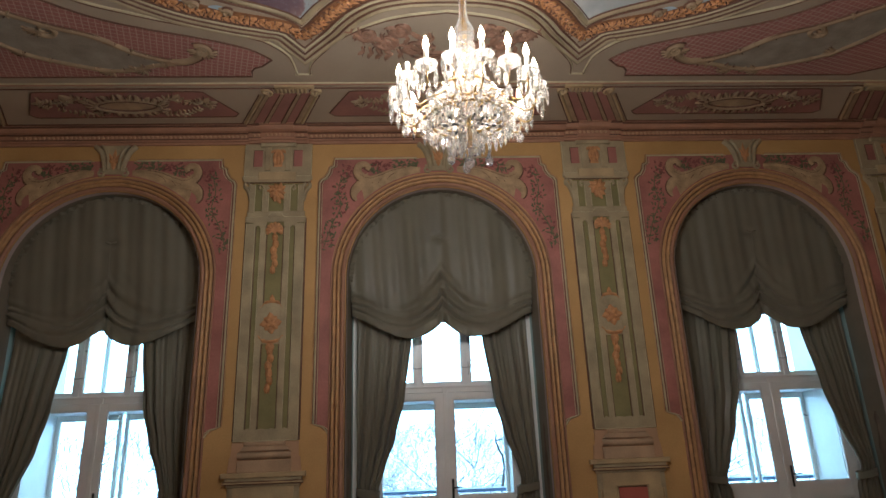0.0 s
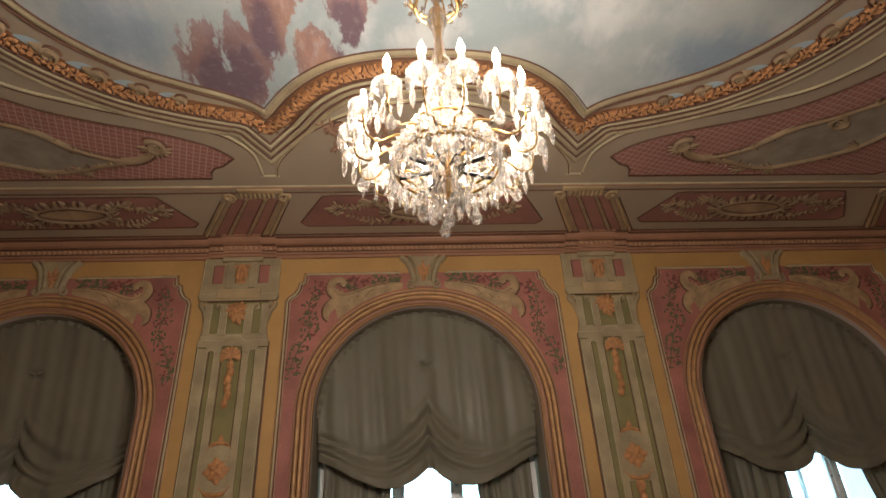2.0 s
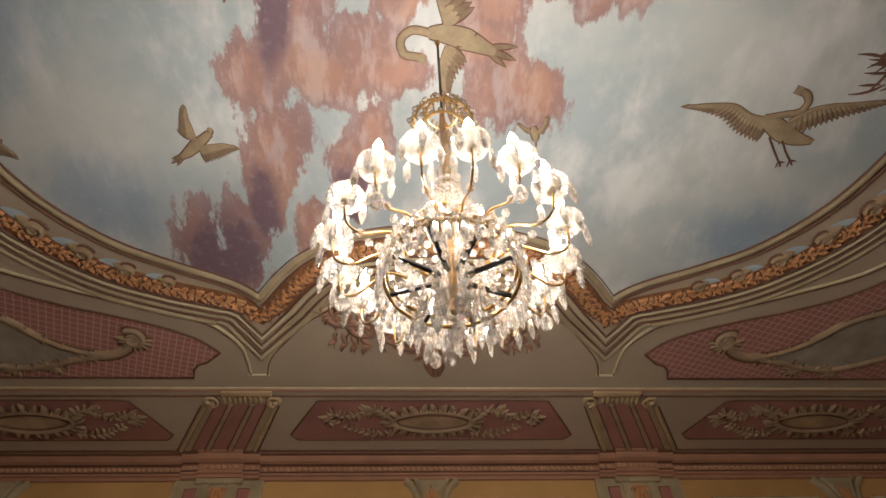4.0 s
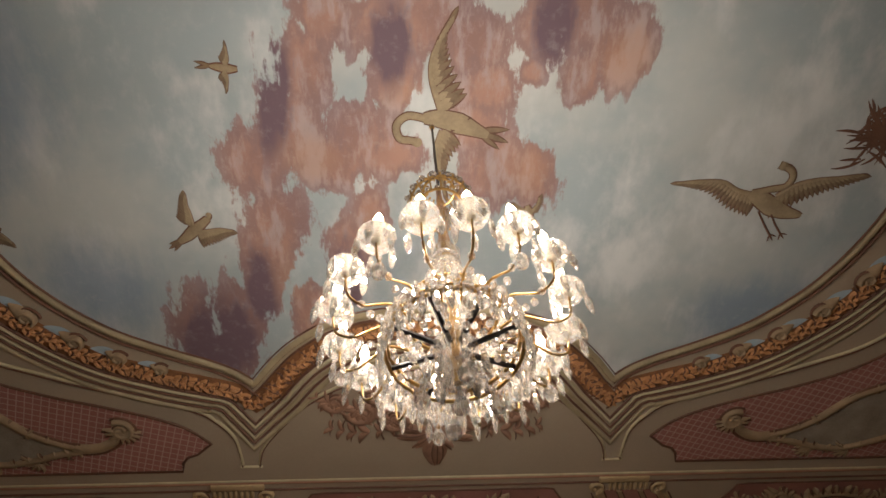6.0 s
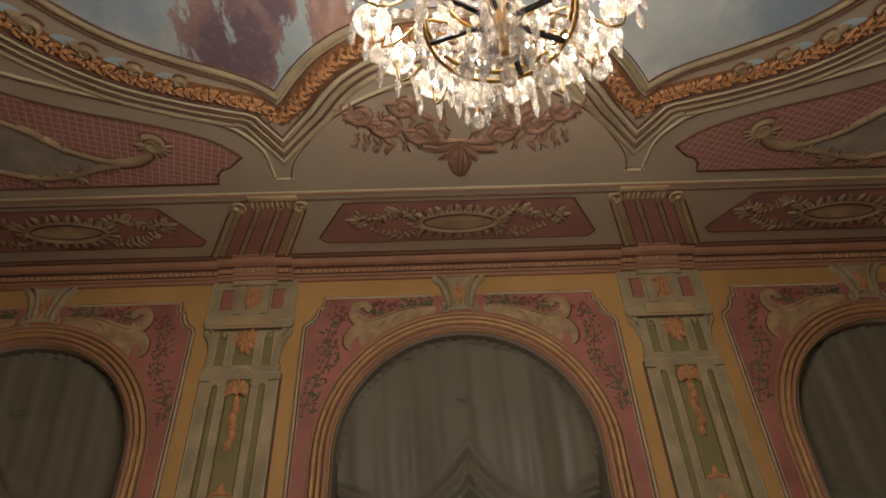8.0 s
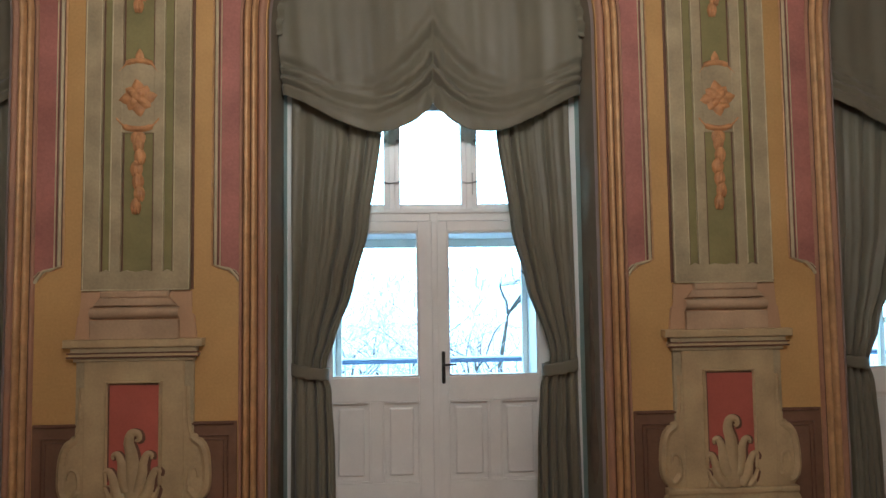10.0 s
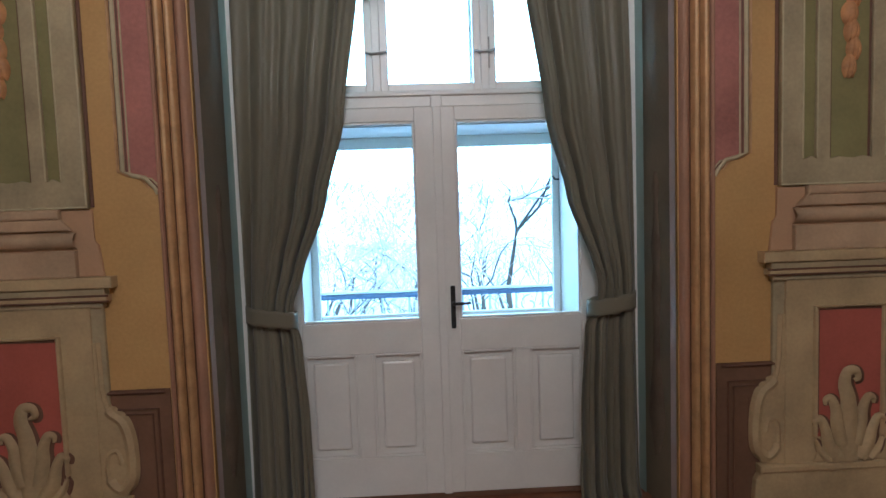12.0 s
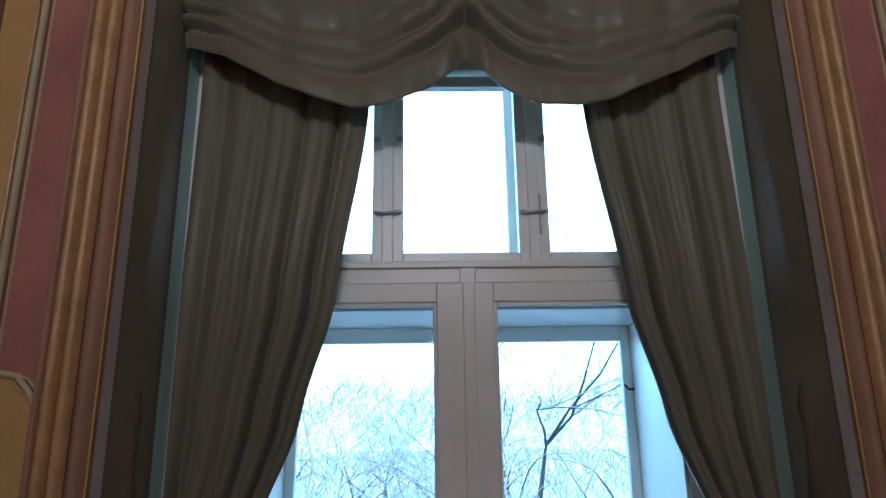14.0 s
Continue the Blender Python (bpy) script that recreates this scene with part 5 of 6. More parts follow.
for s in (-1, 1):
    for dy, w, m in ((0.0, 0.009, BROWN), (-0.022, 0.013, CREAM)):
        band("ceiling_moulding", [(s * x, y + dy) for x, y in lobe_line], w, 0.016, m, "outer painted moulding of the middle lobe")
        band("ceiling_moulding", [(s * x, y + dy) for x, y in wing_line], w, 0.016, m, "outer painted moulding of a side lobe")
    band("ceiling_moulding", [(s * 1.345, -1.245), (s * 1.515, -1.245)], 0.012, 0.016, CREAM, "foot of the painted cusp")
# garland relief on the gilt band: curling leaves
rnd = random.Random(3)
lv, dk = B(), B()
n = len(gold)
dist = 0.0
for i in range(n):
    (x0, y0), (x1, y1) = gold[i], gold[(i + 1) % n]
    L = math.hypot(x1 - x0, y1 - y0)
    if y0 < -4.3:
        continue
    k = 0.0
    ang = math.degrees(math.atan2(y1 - y0, x1 - x0))
    while k < L:
        x, y = x0 + (x1 - x0) * k / L, y0 + (y1 - y0) * k / L
        sgn = 1 if int(dist / 0.045) % 2 else -1
        stroke(lv, [(x + p, y + q) for p, q in spiral(0, 0, 0.05, 0.012, ang + sgn * 60, ang + sgn * 60 + sgn * rnd.uniform(230, 340), 9)], [0.005 + 0.009 * (9 - j) / 9 for j in range(10)], 0.022, on_ceiling, 0.010)
        leaf(lv, x, y, ang + sgn * rnd.uniform(30, 60), rnd.uniform(0.06, 0.085), 0.013, -sgn * 70, on_ceiling, 0.018, 0.012, 5)
        leaf(dk, x, y, ang + sgn * rnd.uniform(20, 80), 0.085, 0.008, sgn * 60, on_ceiling, 0.014, 0.018, 5)
        k += 0.05
        dist += 0.05
for b, m, lb in ((lv, TERRA, "curling gilt leaves on the ceiling band"), (dk, BROWN, "dark leaf shadows on the ceiling band")):
    o = part("ceiling_garland", b, m)
    o.location.z = CEIL
    tagged(o, lb, "ceiling ornament", kind="structure")

# frieze along the window wall
for y, w, m in ((-1.06, 0.012, CORNICE), (-1.085, 0.008, CREAM), (-0.985, 0.008, BROWN), (-0.225, 0.012, BROWN)):
    band("ceiling_moulding", [(WEST + 0.9, y), (EAST - 0.9, y)], w, 0.014, m, "straight painted moulding of the frieze")


def cartouche(cx, w, label):
    """Rose frieze panel with a shell-edged cartouche and swags."""
    hexa = [(cx - w, -0.46), (cx - w + 0.05, -0.40), (cx - w + 0.08, -0.39), (cx + w - 0.08, -0.39), (cx + w - 0.05, -0.40), (cx + w, -0.46), (cx + w - 0.27, -0.92), (cx + w - 0.36, -0.93), (cx - w + 0.36, -0.93), (cx - w + 0.27, -0.92)]
    paint("frieze_panel", hexa, 0.0, 0.004, MAUVE, label)
    band("frieze_border", hexa, 0.009, 0.010, BROWN, "dark painted panel border", 0.003, True)
    c, dkc = B(), B()
    oval = [(cx + 0.33 * math.cos(a) * (1 + 0.10 * math.cos(2 * a)), -0.65 + 0.135 * math.sin(a)) for a in [2 * math.pi * i / 48 for i in range(48)]]
    o = paint("frieze_medallion", oval, 0.0, 0.008, FAWN, "pale fawn oval field of a cartouche")
    stroke(c, oval, 0.026, 0.03, on_ceiling, 0.004, closed=True)
    for i in range(48):
        u, v = oval[i]
        a = math.degrees(math.atan2((v + 0.64) * 4.4, u - cx))
        if i % 2 == 0:
            leaf(c, u, v, a, 0.105, 0.027, 24 if i % 4 else -24, on_ceiling, 0.03, 0.004, 5)
    for s in (-1, 1):
        sw = curve_through([(cx + s * 0.38, -0.72), (cx + s * 0.48, -0.82), (cx + s * 0.60, -0.78), (cx + s * 0.72, -0.70), (cx + s * 0.84, -0.76), (cx + s * 0.92, -0.70), (cx + s * 0.86, -0.62)], 6)
        garland(c, dkc, sw, 0.045, on_ceiling, 0.026, 0.004, 2, 8)
        garland(c, dkc, sw[::-1][:10], 0.03, on_ceiling, 0.02, 0.012, 2, 9)
        low = curve_through([(cx + s * 0.34, -0.50), (cx + s * 0.5, -0.47), (cx + s * 0.66, -0.53), (cx + s * 0.78, -0.60)], 6)
        garland(c, dkc, low, 0.035, on_ceiling, 0.022, 0.004, 2, 10)
    o = part("frieze_cartouche", c, SCROLL, smooth=True)
    o.location.z = CEIL
    tagged(o, "shell-edged painted cartouche with swags", "ceiling ornament", kind="structure")
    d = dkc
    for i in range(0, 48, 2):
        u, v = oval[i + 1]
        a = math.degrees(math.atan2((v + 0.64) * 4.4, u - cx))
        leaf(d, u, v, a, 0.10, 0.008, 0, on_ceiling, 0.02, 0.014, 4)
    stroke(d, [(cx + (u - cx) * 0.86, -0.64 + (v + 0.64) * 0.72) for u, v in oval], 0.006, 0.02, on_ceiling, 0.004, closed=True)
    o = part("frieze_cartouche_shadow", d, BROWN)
    o.location.z = CEIL
    tagged(o, "umber shadow strokes of a cartouche", "ceiling ornament", kind="structure")


cartouche(0.0, 1.26, "rose frieze panel over the middle window")
cartouche(-3.45, 1.16, "rose frieze panel over a side window")
cartouche(3.45, 1.16, "rose frieze panel over a side window")


def bracket(cx):
    """Painted console bracket above each pilaster."""
    s0 = 1 if cx > 0 else -1

    def at(u, y):
        """Across the bracket, which leans towards the middle of the room as it leaves the wall."""
        k = (-0.24 - y) / 0.75
        return (cx - s0 * 0.36 * k + u * (1 - 0.12 * k), y)
    for u0, u1, m in ((-0.30, -0.24, CREAM), (-0.24, -0.12, MAUVE), (-0.12, -0.07, CREAM), (-0.07, 0.08, MAUVE), (0.08, 0.13, CREAM), (0.13, 0.24, MAUVE), (0.24, 0.30, CREAM)):
        o = [at(u0, -0.24), at(u1, -0.24), at(u1, -0.88), at(u0, -0.88)]
        paint("bracket_strip", o, 0.0, 0.005 if m is MAUVE else 0.018, SCROLL if m is CREAM else m, "rose and fawn strip of a painted bracket", 0.0 if m is MAUVE else 0.005)
    b = B()
    c0 = at(0, -1.02)[0]
    box(b, c0 - 0.21, c0 + 0.21, -1.06, -1.0, -0.03, 0, 0.008)
    c0 = at(0, -0.92)[0]
    for s in (-1, 1):
        stroke(b, [(c0 + s * u, v) for u, v in spiral(0.27, -0.92, 0.07, 0.012, 100, 560)], [0.018] * 20 + [0.011] * 7, 0.03, on_ceiling)
        stroke(b, [at(s * 0.33, y) for y in (-0.86, -0.6, -0.4, -0.24)], 0.020, 0.03, on_ceiling)
    for i in range(8):
        leaf(b, c0 - 0.15 + 0.043 * i, -0.985, 90, 0.10, 0.018, 0, on_ceiling, 0.025, 0.004, 4)
    o = part("bracket_volute", b, STONE, smooth=True)
    o.location.z = CEIL
    tagged(o, "sand-coloured painted bracket with volutes", "ceiling ornament", kind="structure")
    b = B()
    for s in (-1, 1):
        stroke(b, [(c0 + s * u, v) for u, v in spiral(0.27, -0.92, 0.09, 0.03, 100, 420)], 0.006, 0.014, on_ceiling)
        stroke(b, [at(s * 0.365, y) for y in (-0.86, -0.6, -0.4, -0.24)], 0.007, 0.012, on_ceiling)
    for u in (-0.24, -0.12, -0.07, 0.08, 0.13, 0.24):
        stroke(b, [at(u, -0.24), at(u, -0.88)], 0.006, 0.010, on_ceiling, 0.012)
    o = part("bracket_line", b, BROWN)
    o.location.z = CEIL
    tagged(o, "umber lines of a painted bracket", "ceiling ornament", kind="structure")


for cx in (-1.94, 1.94):
    bracket(cx)
for cx in (-5.35, 5.35):
    bracket(cx)

# trellis fields between sky and frieze, with their scrolled cartouches
for s in (-1, 1):
    up = curve_through([(1.70, -1.50), (1.86, -1.66), (2.10, -1.78), (2.42, -1.89), (2.75, -1.99), (3.15, -2.16), (3.6, -2.5), (4.0, -2.95), (4.3, -3.5)], 6)
    o = [(1.96, -1.21), (1.945, -1.30), (1.90, -1.36), (1.82, -1.39)] + up + [(4.75, -3.5), (4.75, -1.35), (4.45, -1.21)]
    o = [(s * x, y) for x, y in o]
    paint("trellis_field", o, 0.0, 0.004, LATTICE, "rose trellis painted field of the ceiling")
    band("trellis_border", o, 0.011, 0.012, BROWN, "umber border of the trellis field", 0.003, True)
    b, g, d = B(), B(), B()
    body = curve_through([(2.66, -1.455), (2.85, -1.42), (3.05, -1.36), (3.3, -1.33), (3.6, -1.42), (4.0, -1.62), (4.3, -2.0)], 6)
    upper = curve_through([(4.05, -2.35), (3.6, -2.05), (3.25, -1.88), (3.02, -1.66), (2.80, -1.53), (2.66, -1.49)], 6)
    tail = curve_through([(2.72, -1.475), (2.55, -1.475), (2.42, -1.54), (2.36, -1.62)], 6)
    stroke(b, [(s * x, y) for x, y in tail], [0.055 - 0.0012 * i for i in range(len(tail))], 0.03, on_ceiling, 0.004)
    stroke(d, [(s * x, y + 0.02) for x, y in tail], 0.058, 0.006, on_ceiling, 0.002)
    plate(g, [(s * x, y) for x, y in body + upper], 0.003, 0.008, on_ceiling)
    stroke(b, [(s * x, y) for x, y in upper], 0.035, 0.03, on_ceiling, 0.004)
    stroke(b, [(s * x, y) for x, y in body], 0.03, 0.03, on_ceiling, 0.004)
    stroke(b, [(s * x, y) for x, y in spiral(2.33, -1.66, 0.09, 0.02, -60, -560)], [0.026] * 16 + [0.018] * 11, 0.035, on_ceiling, 0.004)
    stroke(b, [(s * x, y) for x, y in spiral(3.62, -1.98, 0.10, 0.02, 30, 500)], [0.024] * 16 + [0.014] * 11, 0.035, on_ceiling, 0.004)
    for i in range(9):
        leaf(b, s * 2.33, -1.66, 90 + s * (90 - 22 * i), 0.14, 0.018, -20 * s, on_ceiling, 0.03, 0.004)
        leaf(d, s * 2.33, -1.66, 90 + s * (101 - 22 * i), 0.15, 0.007, -20 * s, on_ceiling, 0.02, 0.004)
    garland(b, d, [(s * x, y) for x, y in upper], 0.030, on_ceiling, 0.022, 0.010, 3, 12)
    garland(b, d, [(s * x, y) for x, y in body], 0.030, on_ceiling, 0.022, 0.010, 3, 13)
    for cx, cy in ((3.02, -1.36), (3.35, -1.34), (3.7, -1.98), (4.0, -1.66)):
        for i in range(6):
            leaf(b, s * cx, cy, 60 + 26 * i, 0.12, 0.018, 30, on_ceiling, 0.025, 0.004)
            leaf(d, s * cx, cy, 70 + 26 * i, 0.13, 0.007, 30, on_ceiling, 0.012, 0.004)
    stroke(d, [(s * x, y - 0.03) for x, y in upper], 0.010, 0.014, on_ceiling, 0.004)
    stroke(d, [(s * x, y + 0.03) for x, y in body], 0.010, 0.014, on_ceiling, 0.004)
    stroke(d, [(s * x, y) for x, y in spiral(2.33, -1.66, 0.125, 0.05, -60, -460)], 0.009, 0.014, on_ceiling, 0.004)
    for q, m, nm, lb in ((g, SLATE, "trellis_cartouche", "grey-fawn painted cartouche field"), (b, SCROLL, "trellis_scroll", "fawn painted rocaille scroll"), (d, BROWN, "trellis_shadow", "umber shadow strokes of a scroll")):
        ob = part(nm, q, m, smooth=nm == "trellis_scroll")
        ob.location.z = CEIL
        tagged(ob, lb, "ceiling ornament", kind="structure")
    # stone scroll border with blue gaps beside the sky
    b, g, d = B(), B(), B()
    rim = curve_through([(1.80, -2.19), (2.12, -2.30), (2.46, -2.48), (2.80, -2.76), (3.08, -3.14), (3.22, -3.6), (3.25, -4.0)], 8)
    for i in range(4, len(rim) - 2, 6):
        x, y = rim[i]
        ang = math.degrees(math.atan2(rim[i + 1][1] - y, s * (rim[i + 1][0] - x)))
        w = 0.55 + 0.45 * min(1.0, i / 24)
        leaf(g, s * x, y, ang, 0.26 * w, 0.075 * w, 0, on_ceiling, 0.004, 0.002)
        leaf(b, s * x - 0.05 * math.cos(radians(ang)), y - 0.05 * math.sin(radians(ang)), ang, 0.20 * w, 0.062 * w, -s * 15, on_ceiling, 0.035, 0.004)
        stroke(b, [(s * x + p, y + q) for p, q in spiral(0, 0, 0.06 * w, 0.015, ang + 200, ang + 200 + s * 400, 16)], [0.016] * 17, 0.04, on_ceiling, 0.008)
        stroke(d, [(s * x + p, y + q) for p, q in spiral(0, 0, 0.095 * w, 0.06 * w, ang + 140, ang + 140 + s * 220, 10)], 0.007, 0.02, on_ceiling, 0.004)
    for q, m, nm, lb in ((g, AIRBLUE, "sky_rim_gap", "pale blue painted gaps beside the sky's rim"), (b, SCROLL, "sky_rim_scroll", "fawn painted bosses along the sky"), (d, BROWN, "sky_rim_shadow", "umber strokes round the bosses")):
        ob = part(nm, q, m, smooth=True)
        ob.location.z = CEIL
        tagged(ob, lb, "ceiling ornament", kind="structure")

# palmette over the middle window
b, d = B(), B()
for a, L in ((0, 0.30), (24, 0.34), (-24, 0.34), (48, 0.42), (-48, 0.42), (70, 0.55), (-70, 0.55)):
    leaf(b, 0, -1.62, 90 + a, L * 0.75, 0.05, a * 0.9, on_ceiling, 0.03, 0.0)
    leaf(d, 0, -1.62, 90 + a + 6, L * 0.78, 0.010, a * 0.9, on_ceiling, 0.034, 0.0)
for s in (-1, 1):
    for cx, cy, r in ((0.30, -1.72, 0.11), (0.55, -1.80, 0.12), (0.74, -1.90, 0.09), (0.42, -1.98, 0.1)):
        stroke(b, [(s * x, y) for x, y in spiral(cx, cy, r, 0.015, 0, 480)], [0.034] * 14 + [0.018] * 13, 0.035, on_ceiling)
        stroke(d, [(s * x, y) for x, y in spiral(cx, cy, r + 0.03, 0.04, 0, 420)], 0.009, 0.014, on_ceiling)
        for k in range(5):
            leaf(b, s * cx, cy, 90 + s * (40 * k - 120), 0.16, 0.026, s * 50, on_ceiling, 0.025)
for a in (-30, 0, 30):
    leaf(b, 0, -1.57, 90 + a, 0.35, 0.055, -a * 1.6, on_ceiling, 0.04, 0.0)
    leaf(d, 0.02, -1.56, 90 + a, 0.33, 0.012, -a * 1.6, on_ceiling, 0.044, 0.0)
for s in (-1, 1):
    for k, pts in enumerate(([(0.08, -1.72), (0.35, -1.62), (0.60, -1.60), (0.80, -1.65)], [(0.10, -1.85), (0.40, -1.83), (0.68, -1.86), (0.90, -1.97)])):
        garland(b, d, [(s * x, y) for x, y in curve_through(pts, 5)], 0.060, on_ceiling, 0.03, 0.002, 2, 31 + k)
for q, m, nm, lb in ((b, SEPIA, "palmette", "rose-brown painted palmette with acanthus scrolls"), (d, BROWN, "palmette_shadow", "umber shadow strokes of the palmette")):
    ob = part(nm, q, m, smooth=True)
    ob.location.z = CEIL
    tagged(ob, lb, "ceiling ornament", kind="structure")


# winged silhouettes painted on the sky, as plain shapes
def figure(label, body, widths, neck, wings, tail=(), legs=()):
    """body and neck: paths; wings: (leading edge, first and last feather angle, first and last length); tail: (x, y, angle, length)."""
    b, d, g = B(), B(), B()
    path = curve_through(body, 5)
    n = len(path)
    ws = [widths[min(len(widths) - 1, int(i / 5))] + (widths[min(len(widths) - 1, int(i / 5) + 1)] - widths[min(len(widths) - 1, int(i / 5))]) * (i % 5) / 5 for i in range(n)]
    for lead, a0, a1, l0, l1 in wings:
        edge = curve_through(lead, 5)
        m = len(edge)
        for i, (x, y) in enumerate(edge):
            f = i / (m - 1)
            ang, L = a0 + (a1 - a0) * f, l0 + (l1 - l0) * f
            w = L * 0.155
            leaf(d, x, y, ang, L * 1.04, w * 1.25, 8, on_ceiling, 0.003, 0.004, 5)
            leaf(g, x, y, ang, L, w * 0.85, 8, on_ceiling, 0.004, 0.0055, 5)
            leaf(b, x, y, ang, L * 0.5, w * 0.8, 8, on_ceiling, 0.004, 0.0075, 5)
        stroke(d, edge, [l0 * (0.14 - 0.08 * i / m) for i in range(m)], 0.004, on_ceiling, 0.0065)
        stroke(b, edge, [l0 * (0.11 - 0.07 * i / m) for i in range(m)], 0.006, on_ceiling, 0.008)
    for x, y, ang, L in tail:
        leaf(d, x, y, ang, L * 1.04, L * 0.14, 0, on_ceiling, 0.003, 0.005, 5)
        leaf(g, x, y, ang, L, L * 0.10, 0, on_ceiling, 0.004, 0.006, 5)
    stroke(d, path, [w + 0.008 for w in ws], 0.004, on_ceiling, 0.0075)
    stroke(b, path, ws, 0.010, on_ceiling, 0.009)
    if neck:
        nk = curve_through(neck, 5)
        k = max(widths) * 0.34
        stroke(d, nk, k + 0.006, 0.004, on_ceiling, 0.0075)
        stroke(b, nk, k, 0.008, on_ceiling, 0.009)
        dot(b, *nk[-3], k * 1.5, on_ceiling, 0.008, 0.010)
    for leg in legs:
        stroke(d, leg, 0.007, 0.004, on_ceiling, 0.010)
        for q in (-40, 0, 40):
            leaf(d, *leg[-1], math.degrees(math.atan2(leg[-1][1] - leg[-2][1], leg[-1][0] - leg[-2][0])) + q, 0.05, 0.006, 0, on_ceiling, 0.004, 0.010, 3)
    for q, m, nm in ((b, BIRD, "sky_silhouette"), (g, PLUME, "sky_silhouette_wing"), (d, BROWN, "sky_silhouette_edge")):
        o = part(nm, q, m, smooth=True)
        o.location.z = CEIL
        tagged(o, label, "ceiling painting", kind="structure")


figure("fawn winged silhouette painted above the chandelier", [(-0.11, -4.05), (-0.02, -4.05), (0.10, -4.02), (0.20, -3.98), (0.27, -3.95)], (0.028, 0.05, 0.060, 0.038, 0.02),
       [(-0.10, -4.05), (-0.20, -4.065), (-0.265, -4.01), (-0.25, -3.93), (-0.18, -3.915), (-0.13, -3.90)],
       [([(-0.01, -4.10), (-0.065, -4.28), (-0.055, -4.42), (0.03, -4.57)], -38, -70, 0.17, 0.10), ([(0.0, -3.98), (-0.035, -3.86), (-0.02, -3.74), (0.02, -3.60)], 35, 72, 0.14, 0.08)],
       [(0.22, -3.98, -2, 0.17), (0.22, -3.97, 20, 0.18), (0.22, -3.96, 38, 0.15)], [[(0.04, -4.03), (0.13, -4.03)], [(0.05, -3.98), (0.14, -3.99)]])
figure("fawn long-necked winged silhouette painted on the sky", [(1.95, -3.58), (2.03, -3.545), (2.12, -3.49), (2.22, -3.45), (2.33, -3.43)], (0.028, 0.052, 0.060, 0.042, 0.012),
       [(1.97, -3.585), (2.08, -3.61), (2.17, -3.63), (2.20, -3.69), (2.17, -3.745), (2.09, -3.775)],
       [([(1.97, -3.575), (1.87, -3.60), (1.76, -3.66), (1.62, -3.665), (1.50, -3.655)], 85, 168, 0.15, 0.07), ([(2.13, -3.56), (2.24, -3.64), (2.36, -3.675), (2.50, -3.69), (2.63, -3.71)], 88, 5, 0.15, 0.08)],
       [(2.22, -3.46, 10, 0.12), (2.22, -3.45, 25, 0.10)], [[(2.04, -3.46), (2.10, -3.37), (2.16, -3.29)], [(2.13, -3.44), (2.18, -3.36), (2.23, -3.30)]])
figure("small fawn winged silhouette painted on the sky", [(-1.43, -3.41), (-1.47, -3.375), (-1.53, -3.325), (-1.58, -3.28), (-1.63, -3.245)], (0.018, 0.024, 0.035, 0.028, 0.015),
       [(-1.44, -3.40), (-1.425, -3.415), (-1.42, -3.425), (-1.425, -3.44)], [([(-1.53, -3.36), (-1.535, -3.44), (-1.545, -3.50), (-1.54, -3.545)], -150, -108, 0.11, 0.05), ([(-1.50, -3.315), (-1.43, -3.325), (-1.37, -3.335), (-1.32, -3.33)], 78, 20, 0.11, 0.06)],
       [(-1.61, -3.26, 128, 0.10), (-1.61, -3.26, 145, 0.11), (-1.61, -3.26, 160, 0.09)])
figure("small fork-tailed winged silhouette painted on the sky", [(-1.13, -4.32), (-1.18, -4.32), (-1.24, -4.33), (-1.28, -4.335)], (0.008, 0.022, 0.018, 0.006),
       [], [([(-1.19, -4.335), (-1.175, -4.38), (-1.18, -4.42)], -130, -100, 0.06, 0.05), ([(-1.20, -4.31), (-1.19, -4.27), (-1.20, -4.23)], 130, 100, 0.06, 0.05)],
       [(-1.27, -4.335, 172, 0.09), (-1.27, -4.335, 195, 0.09)])
figure("small fawn winged silhouette near the sky's rim", [(-2.70, -3.36), (-2.73, -3.32), (-2.77, -3.27)], (0.02, 0.03, 0.015),
       [], [([(-2.72, -3.32), (-2.68, -3.29), (-2.66, -3.26)], 95, 60, 0.09, 0.06), ([(-2.74, -3.34), (-2.79, -3.36), (-2.84, -3.35)], 140, 170, 0.09, 0.06)],
       [(-2.76, -3.28, 120, 0.07)])
figure("small fawn winged silhouette behind the chandelier", [(0.54, -3.50), (0.56, -3.45), (0.57, -3.40)], (0.012, 0.024, 0.012),
       [], [([(0.55, -3.46), (0.51, -3.48), (0.48, -3.50)], 170, 200, 0.05, 0.04), ([(0.57, -3.46), (0.60, -3.50), (0.61, -3.54)], 10, -60, 0.05, 0.04)],
       [(0.57, -3.41, 80, 0.06)])
b = B()
rnd = random.Random(5)
for i in range(90):
    leaf(b, 2.66 + rnd.gauss(0, 0.05), -3.97 + rnd.gauss(0, 0.06), rnd.uniform(0, 360), rnd.uniform(0.10, 0.22), 0.010, rnd.uniform(-50, 50), on_ceiling, 0.006, 0.004, 5)
ob = part("twig_tuft", b, BROWN)
ob.location.z = CEIL
tagged(ob, "tuft of dark twigs painted on the sky", "ceiling painting", kind="structure")

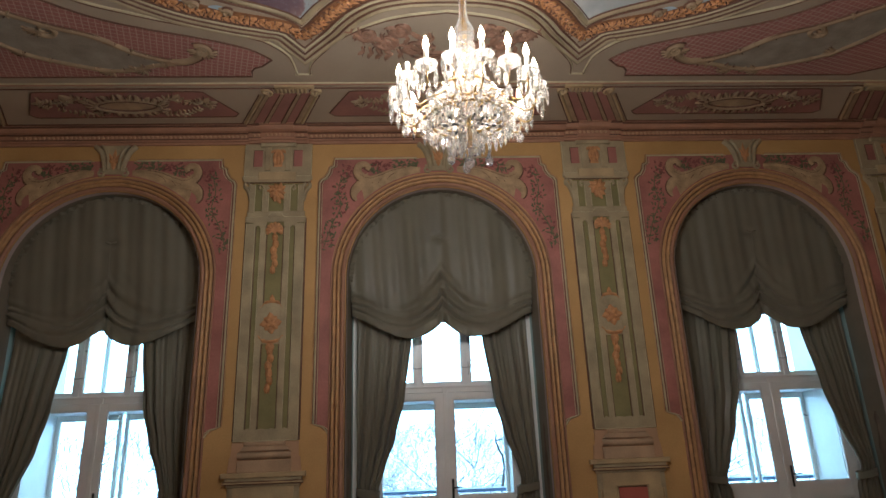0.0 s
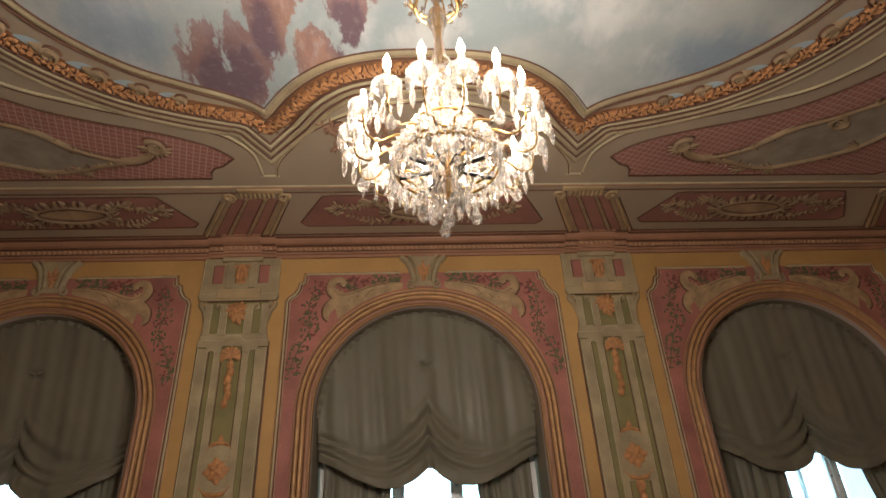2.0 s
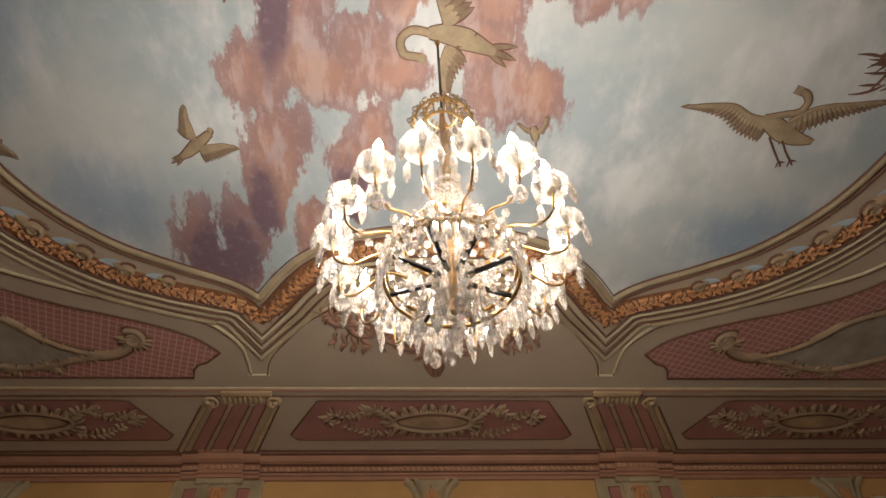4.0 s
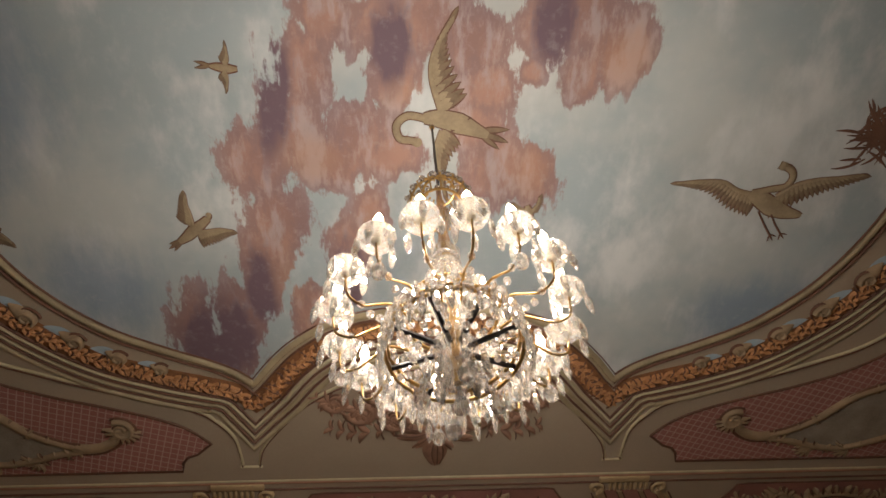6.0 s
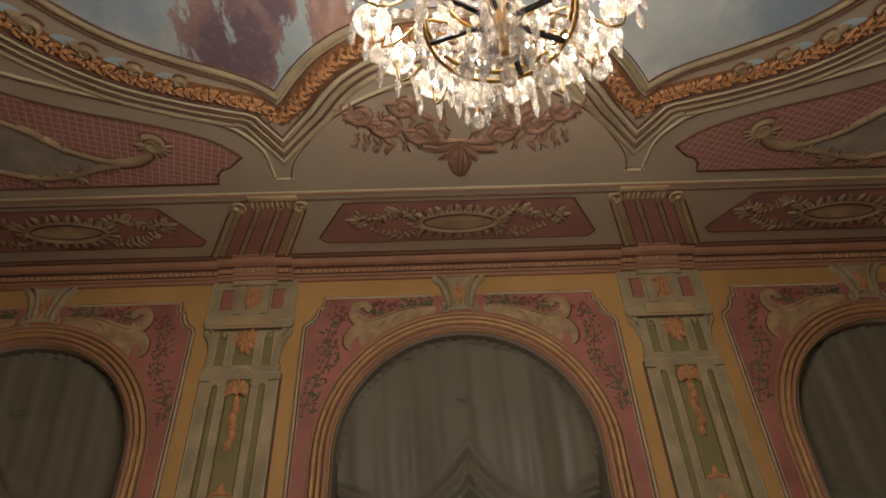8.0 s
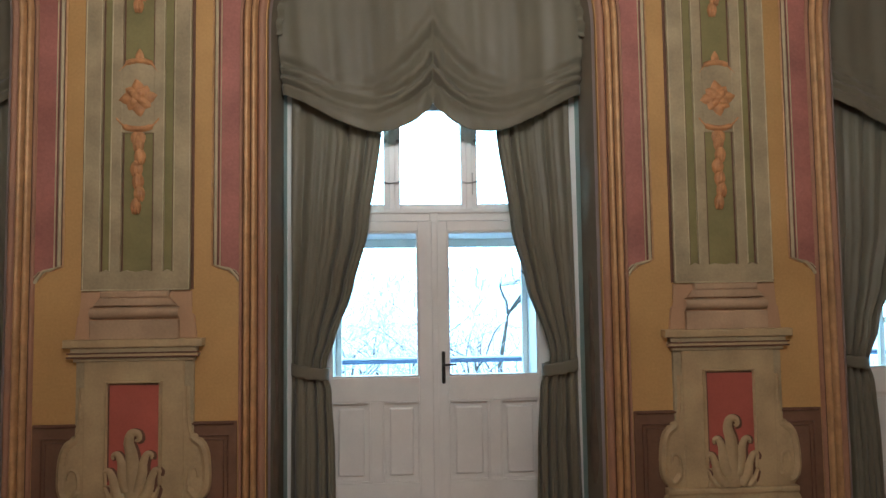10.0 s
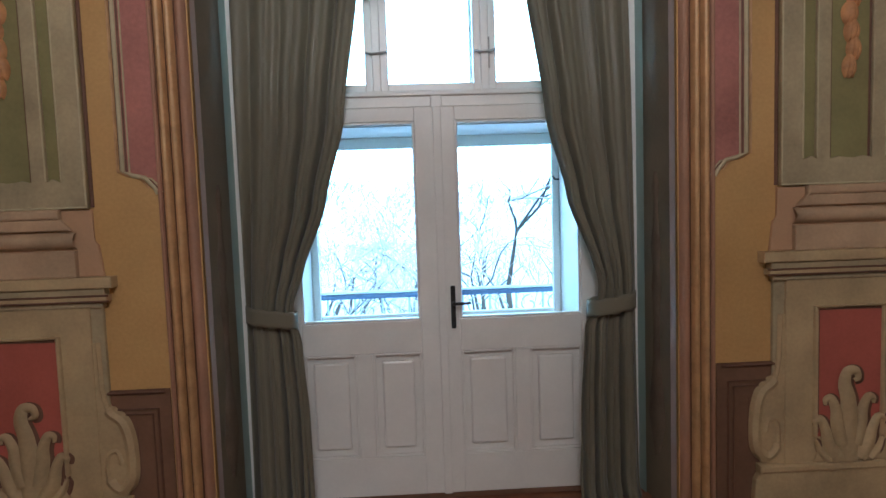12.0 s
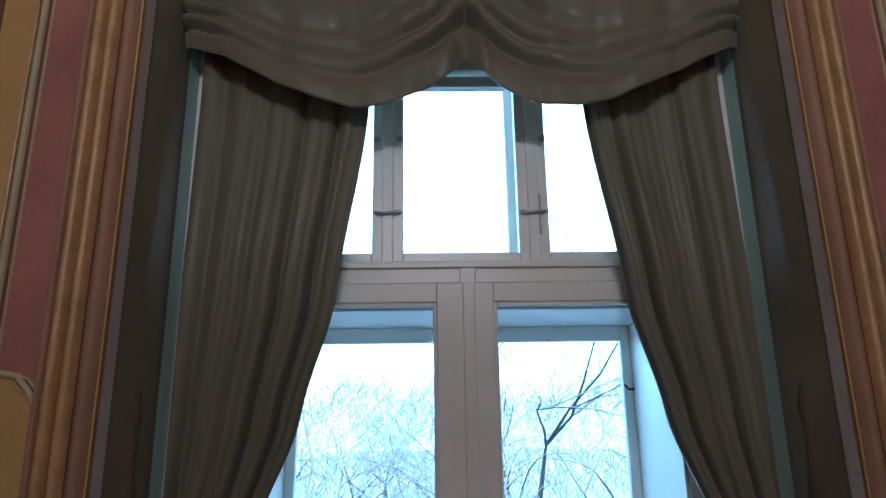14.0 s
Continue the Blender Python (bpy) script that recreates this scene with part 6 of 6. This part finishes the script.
# ---- outside: balcony, park and sky ----
bm = B()
box(bm, -60, 60, 1.12, 90, -4.3, -4.1)
tagged(part("ground", bm, SNOW), "snow-covered park ground", "ground", kind="structure")
for bx in BAYS:
    bm = B()
    box(bm, bx - 1.3, bx + 1.3, 1.1, 1.6, -0.25, -0.06, 0.02)
    slab = tagged(part("balcony_slab", bm, SNOW), "shallow balcony slab under snow", "balcony", kind="structure")
    rl = thing("balcony_railing", bx, 1.50, 0, "blue-grey wrought iron balcony railing", "railing", "balcony railings")
    b = B()
    box(b, -1.2, 1.2, -0.03, 0.03, 0.925, 0.96, 0.008)
    part("handrail", b, RAIL, rl)
    b = B()
    box(b, -1.2, 1.2, -0.03, 0.03, 0.962, 0.976, 0.006)
    part("snow_cap", b, SNOW, rl, "thin strip of snow")
    b = B()
    box(b, -1.2, 1.2, -0.012, 0.012, 0.06, 0.09)
    part("bottom_rail", b, RAIL, rl)
    for i in range(13):
        u = -1.14 + 0.19 * i
        b = B()
        tube(b, [(u, 0, -0.06), (u, 0, 0.93)], 0.008, 5)
        part("baluster", b, WASHED_IRON, rl)
        if i < 12:
            b = B()
            tube(b, [(u + 0.095 + p, 0, 0.84 + q) for p, q in spiral(0, 0, 0.07, 0.02, 90, 450, 14)], 0.005, 4)
            part("scroll", b, WASHED_IRON, rl)
bm = B()
box(bm, -140, 140, 89, 89.4, -4.3, 70)
tagged(part("backdrop", bm, HAZE), "white overcast winter sky", "sky", kind="structure")


def bare_tree(x, y, height, seed):
    """A bare winter tree with snow along its branches."""
    t = thing("bare_tree", x, y, -4.15, "bare snow-dusted winter tree in the park", "tree", "bare trees")
    rnd = random.Random(seed)
    wood, white = B(), B()

    def limb(p, d, L, r, depth):
        pts, q = [p.copy()], p.copy()
        steps = 4
        dd = d.copy()
        for i in range(steps):
            dd = (dd + Vector((rnd.gauss(0, 0.2), rnd.gauss(0, 0.2), rnd.gauss(0.02, 0.14)))).normalized()
            q = q + dd * L / steps
            pts.append(q.copy())
        rs = [r * (1 - (0.55 if depth else 0.8) * i / steps) for i in range(steps + 1)]
        tube(wood, pts, rs, 5 if depth < 2 else 3)
        if depth >= 1 and rnd.random() < 0.75:
            tube(white, [v + Vector((0, -rs[i] * 0.3, rs[i] * 0.9)) for i, v in enumerate(pts)], [k * 1.0 + 0.004 for k in rs], 3)
        if depth >= 5 or len(wood.verts) > 16000:
            return
        for k in range(3 if depth < 1 else rnd.choice((3, 3, 4))):
            i = steps if k == 0 else rnd.randint(1 if depth else 2, steps)
            a = rnd.uniform(0, 6.28)
            nd = (dd * 0.55 + Vector((math.cos(a), math.sin(a), rnd.uniform(-0.15, 0.65))) * 0.75).normalized()
            limb(pts[i], nd, L * rnd.uniform(0.5, 0.75), max(rs[i], 0.35 * r) * 0.66, depth + 1)
    limb(Vector((0, 0, 0)), Vector((rnd.gauss(0, 0.08), rnd.gauss(0, 0.08), 1)), height * 0.5, height * 0.015, 0)
    part("branches", wood, BARK, t)
    part("snow", white, SNOW, t, "snow lying on the branches")
    return t


rnd = random.Random(21)
for i in range(22):
    bare_tree(-9.5 + 0.9 * i + rnd.uniform(-0.5, 0.5), rnd.choice((14, 18, 22, 26)) + rnd.uniform(-1.5, 1.5), rnd.uniform(6.5, 8.5), 100 + i)
for x, y, h, seed in ((2.35, 10.5, 10.5, 301), (-2.2, 11.5, 8.6, 302), (0.9, 12.5, 8.2, 303), (-0.9, 13.0, 7.6, 304)):
    bare_tree(x, y, h, seed)

# the wood behind, one tangle of twigs
rnd = random.Random(77)
wood, white = B(), B()
for i in range(8000):
    x, y = rnd.uniform(-22, 22), rnd.uniform(28, 40)
    top = 2.2 + 1.3 * noise.noise((x * 0.35, 3.1, 0)) + 0.8 * noise.noise((x * 1.3, 7.7, 0))
    z = top - 6.2 * rnd.random() ** 1.3
    a, L = rnd.gauss(1.57, 0.55), rnd.uniform(0.6, 2.0)
    p = [(x, y, z), (x + L * 0.5 * math.cos(a) + rnd.gauss(0, 0.12), y, z + L * 0.5 * math.sin(a)), (x + L * math.cos(a) + rnd.gauss(0, 0.3), y, z + L * math.sin(a))]
    r = rnd.uniform(0.008, 0.030)
    tube(white if rnd.random() < 0.45 else wood, p, [r, r * 0.8, r * 0.4], 3)
wd = thing("far_wood", 0, 0, 0, "dense snowy thicket of bare twigs behind the park trees, coloured pale as by haze", "wood", kind="stuff")
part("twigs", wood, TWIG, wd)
part("snowy_twigs", white, SNOW, wd)
